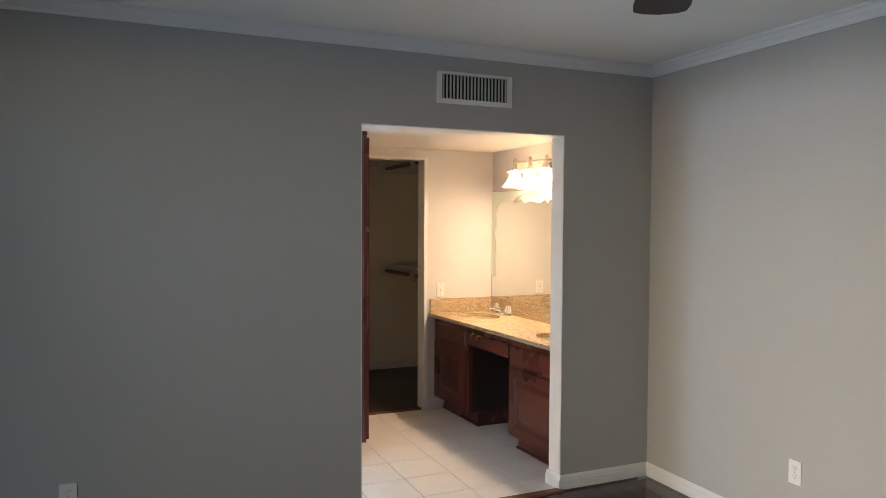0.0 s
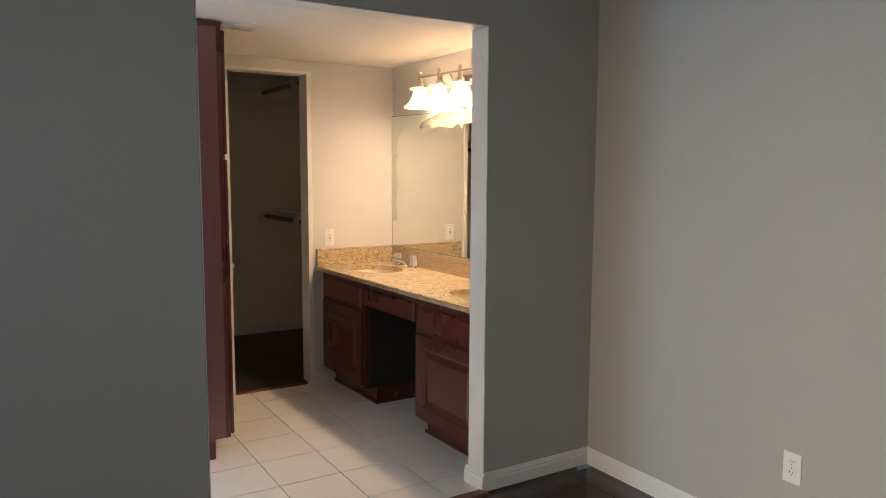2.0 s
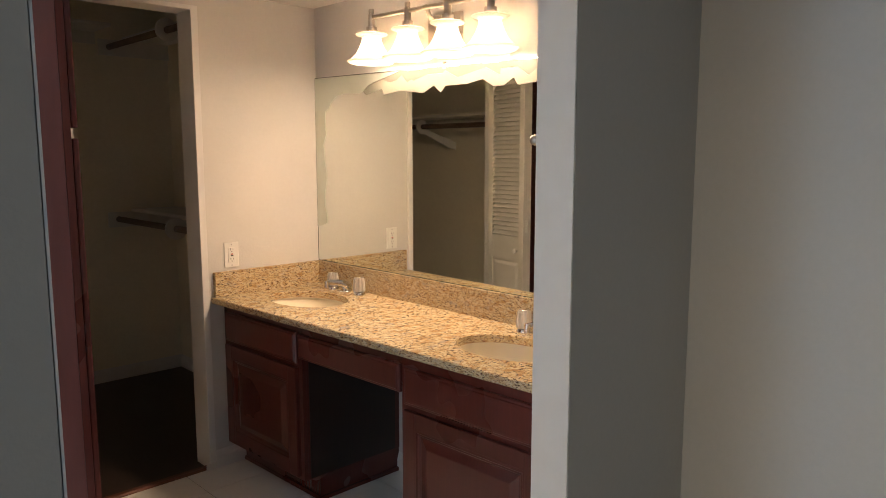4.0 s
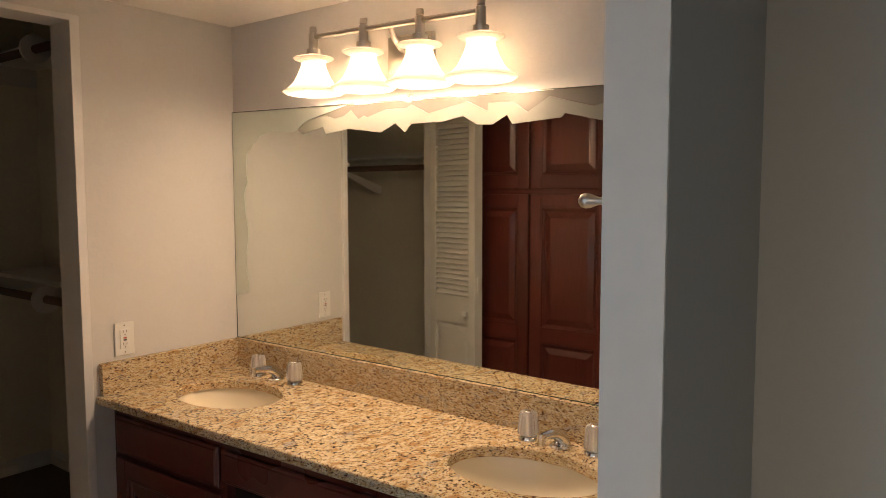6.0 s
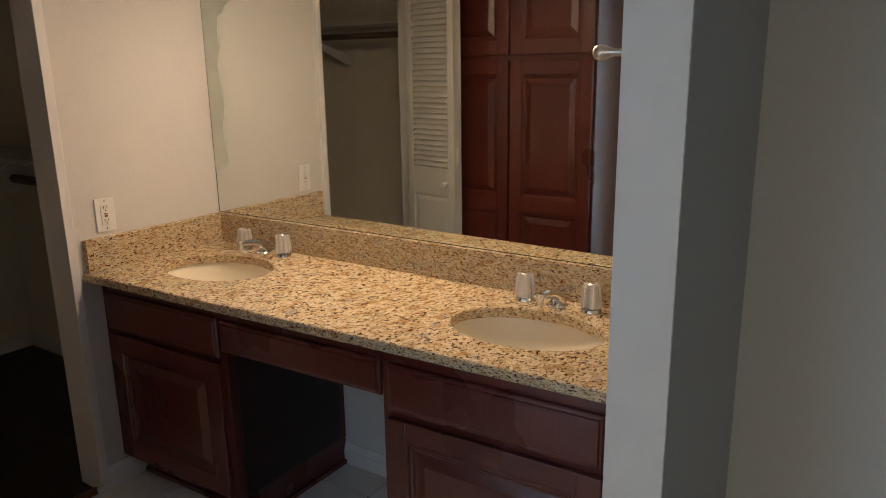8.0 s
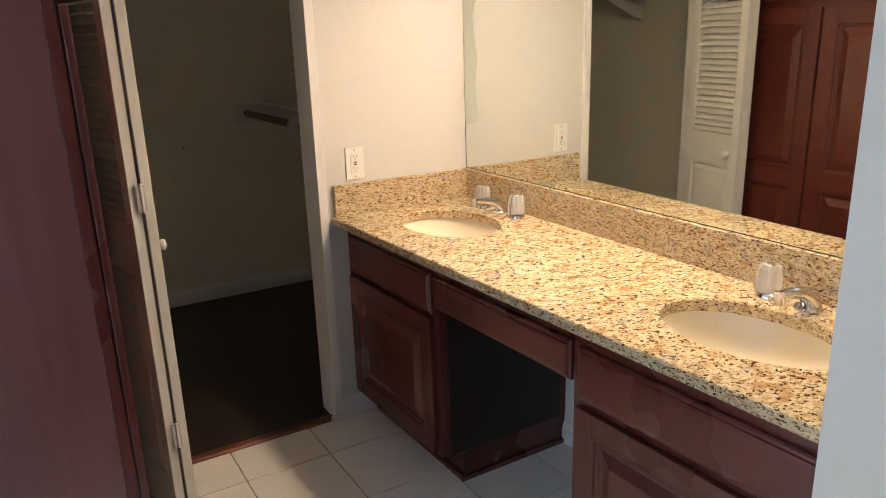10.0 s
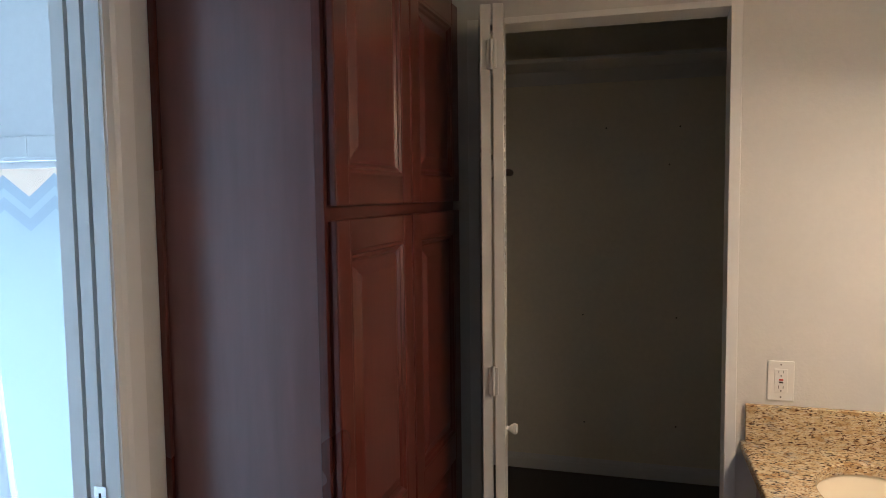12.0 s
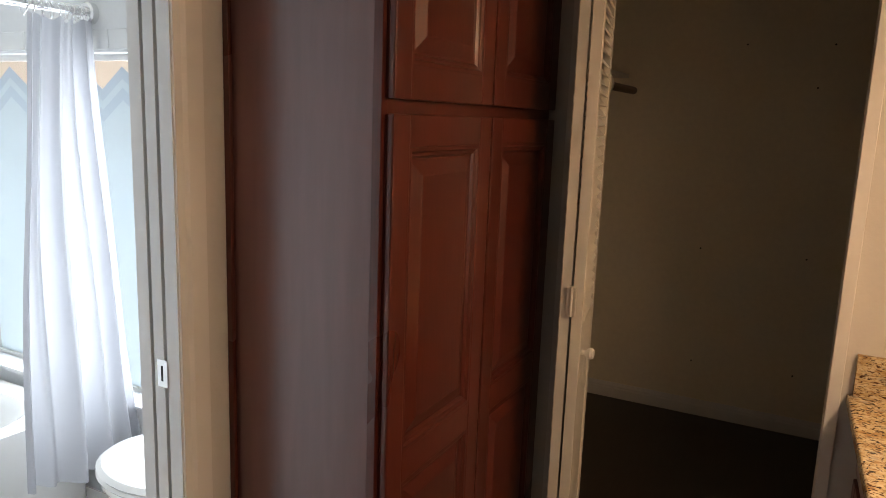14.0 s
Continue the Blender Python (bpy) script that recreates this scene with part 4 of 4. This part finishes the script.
def taper_vanity():
    for top in [o for o in scene.objects if o.name.split(".")[0] in ("vanity_cabinet", "vanity_apron", "granite_countertop")]:
        for ob in top.children_recursive:
            for v in ob.data.vertices:
                v.co.x += taper(v.co.x, v.co.y)
    for ob in [o for o in scene.objects if o.name.split(".")[0] == "sink"]:
        ob.location.x += taper(ob.location.x, ob.location.y)


# ---- pocket door and tub room ----
def pocket_jamb():
    j = thing("door_pocket_jamb", "white split pocket-door jamb with its casing", "door jamb", kind="structure")
    for x0, x1 in ((XBO - 0.004, 2.216), (2.225, 2.253), (2.262, XB + 0.006)):
        part("jamb_strip", boxed(x0, x1, PD1, PD1 + 0.013, 0, PD_TOP, bevel=0.001), TRIM, j)
    # Black sheet behind the strips, in place of shade within the door pocket.
    part("slot_back", boxed(XBO + 0.002, XB - 0.002, PD1 + 0.0132, PD1 + 0.0139, 0, PD_TOP), SLOT, j)
    bm = bmesh.new()
    prism(bm, [(XB + 0.0005, PD1 + 0.001), (XB + 0.010, PD1 + 0.004), (XB + 0.012, PD1 + 0.020), (XB + 0.016, PD1 + 0.030), (XB + 0.016, PD1 + 0.070), (XB + 0.0005, PD1 + 0.072)], 0, PD_TOP + 0.06, "xy")
    part("casing", bm, TRIM, j)
    part("casing_head", boxed(XB + 0.0005, XB + 0.016, PD0 - 0.03, PD1, PD_TOP, PD_TOP + 0.07), TRIM, j)
    part("near_jamb", boxed(XBO - 0.004, XB + 0.006, PD0 - 0.001, PD0 + 0.013, 0, PD_TOP), TRIM, j)
    la = part("latch_plate", boxed(2.236, 2.264, PD1 - 0.003, PD1 - 0.0003, 0.915, 0.973, bevel=0.001), CHROME, j, "chrome pocket-door latch plate")
    part("latch_slot", boxed(2.247, 2.252, PD1 - 0.0036, PD1 - 0.0028, 0.928, 0.960), SLOT, la)


def tub_window():
    w = thing("window_tub", "wide window with frosted film cut in a zigzag at its top", "window", kind="structure")
    x0, x1, z0, z1 = 0.34, 1.96, 0.43, 1.625
    for a, b, c, d, n in ((0.32, 1.98, 0.41, 0.43, "sill_rail"), (0.32, 1.98, 1.625, 1.645, "head_rail"), (0.32, 0.34, 0.43, 1.625, "side_post"), (1.96, 1.98, 0.43, 1.625, "side_post")):
        part(n, boxed(a, b, YW + 0.07, YW + 0.11, c, d), TRIM, w)
    part("pane", boxed(x0, x1, YW + 0.088, YW + 0.092, z0, z1), CLEAR, w)
    def zig(base, amp, shift):
        pts, x, k = [(x1, base - 0.2 * amp)], x1 - 0.045, 0
        while x > x0:
            pts.append((x, base + (amp if k % 2 else -amp) * (0.92 + 0.08 * ((k + shift) % 3))))
            x -= 0.1067
            k += 1
        return pts + [(x0, base)]
    top = zig(1.567, 0.038, 0)
    def below(d):
        return [(x, z - d) for x, z in top]
    low = below(0.115)
    part("frosted_film", prism(bmesh.new(), [(x0, z0), (x1, z0)] + low, YW + 0.084, YW + 0.086, "xz"), FILM, w, "milky frosted film on the lower glass")
    for a, b, film in ((0.0, 0.042, FILM_BLUE), (0.042, 0.072, FILM), (0.072, 0.115, FILM_BLUE)):
        part("chevron_film", prism(bmesh.new(), below(a) + below(b)[::-1], YW + 0.084, YW + 0.0858, "xz"), film, w, "pale zigzag film stripe")
    part("sill_board", boxed(0.32, 1.98, YW - 0.03, YW + 0.068, 0.405, 0.418, bevel=0.003), TUB_TILE, w)


def tub_tiles():
    data = mesh("tile", boxed(0, 0.148, -0.006, 0, 0, 0.065, bevel=0.0015), TUB_TILE)
    g = thing("tile_course", "row of white wall tiles above the tub window", "tiles", kind="structure")
    for i in range(12):
        t = new("tile", data)
        t.parent, t.location = g, (0.32 + i * 0.15, YW, 1.655)


def bathtub():
    t = thing("bathtub", "white enamel bathtub below the window", "bathtub")
    x0, x1, y0, y1, h = TUB_L + 0.01, 1.06, TUB_N + 0.02, YW - 0.032, 0.36
    n = 40
    bm = bmesh.new()
    cx, cy = (x0 + x1) / 2, (y0 + y1) / 2

    def super_ring(a, b, z, p):
        out = []
        for i in range(n):
            c, s = math.cos(2 * math.pi * i / n), math.sin(2 * math.pi * i / n)
            out.append(bm.verts.new((cx + a * math.copysign(abs(c) ** p, c), cy + b * math.copysign(abs(s) ** p, s), z)))
        return out
    A, B = (x1 - x0) / 2, (y1 - y0) / 2
    rings = [super_ring(A, B, 0, 0.12), super_ring(A, B, h - 0.02, 0.12), super_ring(A - 0.008, B - 0.008, h, 0.14), super_ring(A - 0.075, B - 0.09, h, 0.45), super_ring(A - 0.095, B - 0.12, h - 0.03, 0.5), super_ring(A - 0.14, B - 0.2, 0.12, 0.55), super_ring(A - 0.22, B - 0.32, 0.06, 0.6)]
    for a, b in zip(rings, rings[1:]):
        for i in range(n):
            bm.faces.new((a[i], a[(i + 1) % n], b[(i + 1) % n], b[i]))
    bm.faces.new(rings[-1])
    part("shell", bm, TUB_WHITE, t, smooth=True)
    part("overflow_plate", lathe(bmesh.new(), [(0, 0.006), (0.03, 0.005), (0.034, 0)], Matrix.Translation((cx, y1 - 0.145, 0.27)) @ Matrix.Rotation(radians(80), 4, "X"), 24), CHROME, t, smooth=True)


ROD_X, ROD_Z = 1.138, 1.772


def shower_curtain():
    r = thing("curtain_rod", "chrome shower curtain rod with a round wall flange", "curtain rod")
    part("rod", tube(bmesh.new(), [(ROD_X, TUB_N + 0.02, ROD_Z), (ROD_X, YW - 0.02, ROD_Z)], 0.0125, 18), CHROME, r, smooth=True)
    part("flange", lathe(bmesh.new(), [(0.036, 0.0), (0.036, 0.022), (0.030, 0.028), (0.014, 0.030), (0, 0.030)], Matrix.Translation((ROD_X, YW - 0.0005, ROD_Z)) @ Matrix.Rotation(radians(90), 4, "X"), 32), CHROME, r, smooth=True)
    c = thing("shower_curtain", "sheer white shower curtain bunched to one side", "shower curtain")
    nu, nv = 120, 36
    bm = bmesh.new()
    grid = []
    for j in range(nv + 1):
        v = j / nv
        row = []
        for i in range(nu + 1):
            u = i / nu
            ytop = 6.60 + 0.235 * u
            ylow = 6.47 + 0.36 * u
            s = v ** 0.8
            y = ytop * (1 - s) + ylow * s
            fold = math.sin(u * 33 + 1.6 * math.sin(u * 7)) * 0.024 + math.sin(u * 15 + 1.3 + 1.2 * v) * 0.020 + math.sin(u * 83 + 0.4) * 0.006 * (1 - v)
            x = ROD_X + 0.02 + fold * (0.6 + 0.6 * v) + (0.03 + 0.17 * u * v) * v + 0.012 * math.sin(7 * v + 5 * u)
            z = ROD_Z - 0.035 - v * 1.52 + 0.008 * math.cos(u * 46) * (1 - v) ** 6
            row.append(bm.verts.new((x, y, z)))
        grid.append(row)
    for j in range(nv):
        for i in range(nu):
            bm.faces.new((grid[j][i], grid[j][i + 1], grid[j + 1][i + 1], grid[j + 1][i]))
    part("cloth", bm, CURTAIN, c, smooth=True)
    for i in range(9):
        y = 6.61 + 0.026 * i + 0.008 * math.sin(3.1 * i)
        ring = [(ROD_X + 0.024 * math.sin(a), y + 0.006 * math.sin(2 * a + i), ROD_Z - 0.008 + 0.028 * math.cos(a)) for a in (2 * math.pi * k / 16 for k in range(17))]
        part("curtain_ring", tube(bmesh.new(), ring, 0.0018, 6), CHROME, c)


def toilet():
    t = thing("toilet", "white porcelain toilet with its lid down", "toilet", pose(2.095, 6.60, 0, 0, 0, -90))
    bm = bmesh.new()
    n = 36
    rows = ((0.10, 0.15, 0.0, -0.30), (0.095, 0.17, 0.05, -0.30), (0.09, 0.16, 0.16, -0.30), (0.13, 0.20, 0.28, -0.33), (0.18, 0.235, 0.36, -0.36), (0.185, 0.24, 0.385, -0.36))
    rings = [[bm.verts.new((a * math.cos(2 * math.pi * i / n), cy + b * math.sin(2 * math.pi * i / n), z)) for i in range(n)] for a, b, z, cy in rows]
    for a, b in zip(rings, rings[1:]):
        for i in range(n):
            bm.faces.new((a[i], a[(i + 1) % n], b[(i + 1) % n], b[i]))
    bm.faces.new(rings[-1])
    part("bowl", bm, TUB_WHITE, t, smooth=True)
    part("seat", lathe(bmesh.new(), [(0, 0.0), (0.188, 0.0), (0.195, 0.008), (0.188, 0.016), (0, 0.016)], Matrix.Translation((0, -0.36, 0.387)) @ Matrix.Diagonal((1, 1.25, 1, 1)), 40), TUB_WHITE, t, smooth=True)
    part("lid", lathe(bmesh.new(), [(0, 0.0), (0.188, 0.0), (0.194, 0.008), (0.18, 0.020), (0, 0.026)], Matrix.Translation((0, -0.36, 0.4045)) @ Matrix.Diagonal((1, 1.25, 1, 1)), 40), TUB_WHITE, t, smooth=True)
    part("tank", boxed(-0.21, 0.21, -0.11, 0.05, 0.36, 0.70, bevel=0.02), TUB_WHITE, t, smooth=True)
    part("tank_lid", boxed(-0.22, 0.22, -0.12, 0.052, 0.7005, 0.735, bevel=0.01), TUB_WHITE, t, smooth=True)


def outdoors():
    # Both plates give off light themselves, in place of daylight behind the film.
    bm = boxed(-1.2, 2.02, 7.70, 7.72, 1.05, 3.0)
    structure("backdrop_stone", bm, OUTSIDE, "beige backdrop outside the tub window, daylight added as its own glow", "backdrop")
    structure("backdrop_haze", boxed(-1.2, 2.02, 7.64, 7.66, -0.4, 1.42), SKY_GLOW, "glowing backdrop standing for daylight behind the tub window", "backdrop")
    structure("ground", boxed(-60, 60, -60, 60, -0.4, -0.15), GROUT, "plain ground outside", "ground")


# ---- floor pieces ----
def bath_tiles():
    floor = bpy.data.objects["floor_bath_base"]
    sx, sy, gap = 0.2985, 0.3065, 0.0045
    cache = {}
    for i in range(-2, 6):
        for j in range(-1, 7):
            a, b = 2.455 + sx * i, 2.455 + sx * (i + 1)
            c, d = 5.51 + sy * j, 5.51 + sy * (j + 1)
            a, b, c, d = max(a, XB - 0.09), min(b, XM), max(c, YO + 0.018), min(d, YC)
            if b - a < 0.02 or d - c < 0.02:
                continue
            key = (round(b - a, 3), round(d - c, 3))
            if key not in cache:
                cache[key] = mesh("tile", boxed(gap / 2, b - a - gap / 2, gap / 2, d - c - gap / 2, -0.006, 0.0, bevel=0.0015), TILE)
            t = new("tile", cache[key])
            t.parent, t.location = floor, (a, c, random.uniform(-0.0004, 0.0004))


def bedroom_planks():
    floor = bpy.data.objects["floor_bedroom_base"]
    w, n = 0.127, 0
    cache = {}
    rnd = random.Random(8)
    x = BED_L
    while x < BED_R - 0.01:
        ww = round(min(w, BED_R - x), 3)
        y = BED_B - rnd.uniform(0, 1.0)
        while y < YO - 0.052:
            length = rnd.choice((1.1, 1.4, 1.7))
            a, b = max(y, BED_B), min(y + length, YO - 0.0515)
            if b - a > 0.03:
                key = (ww, round(b - a, 2))
                if key not in cache:
                    cache[key] = mesh("plank", boxed(0.0006, ww - 0.0006, 0.0006, b - a - 0.0006, -0.012, 0.0, bevel=0.0012), FLOOR_WOOD)
                p = new("plank", cache[key])
                p.parent, p.location = floor, (x, a, 0)
            y += length
        x += w


# ---- build ----
walls()
opening_lining()
baseboards()
crown()
floor_bases()
unseen_patio_door()
closet_trim()
pocket_jamb()
linen_cabinet()
vanity_units()
counter()
wall_mirror()
bifold_door()
sinks()
faucets()
vanity_light()
closet_fittings()
tub_window()
bathtub()
shower_curtain()
toilet()
outdoors()
return_vent()
ceiling_fan()
robe_hook()
exhaust_grille()
taper_vanity()
outlet(pose(4.142, 4.236, 0.360, 0, 0, -90), label="white duplex outlet on the bedroom side wall")
outlet(pose(0.994, YO, 0.340), label="white duplex outlet low on the grey wall")
outlet(pose(3.608, YC, 0.980), gfci=True, label="white outlet with red and black buttons above the granite")
tub_tiles()
bath_tiles()
bedroom_planks()
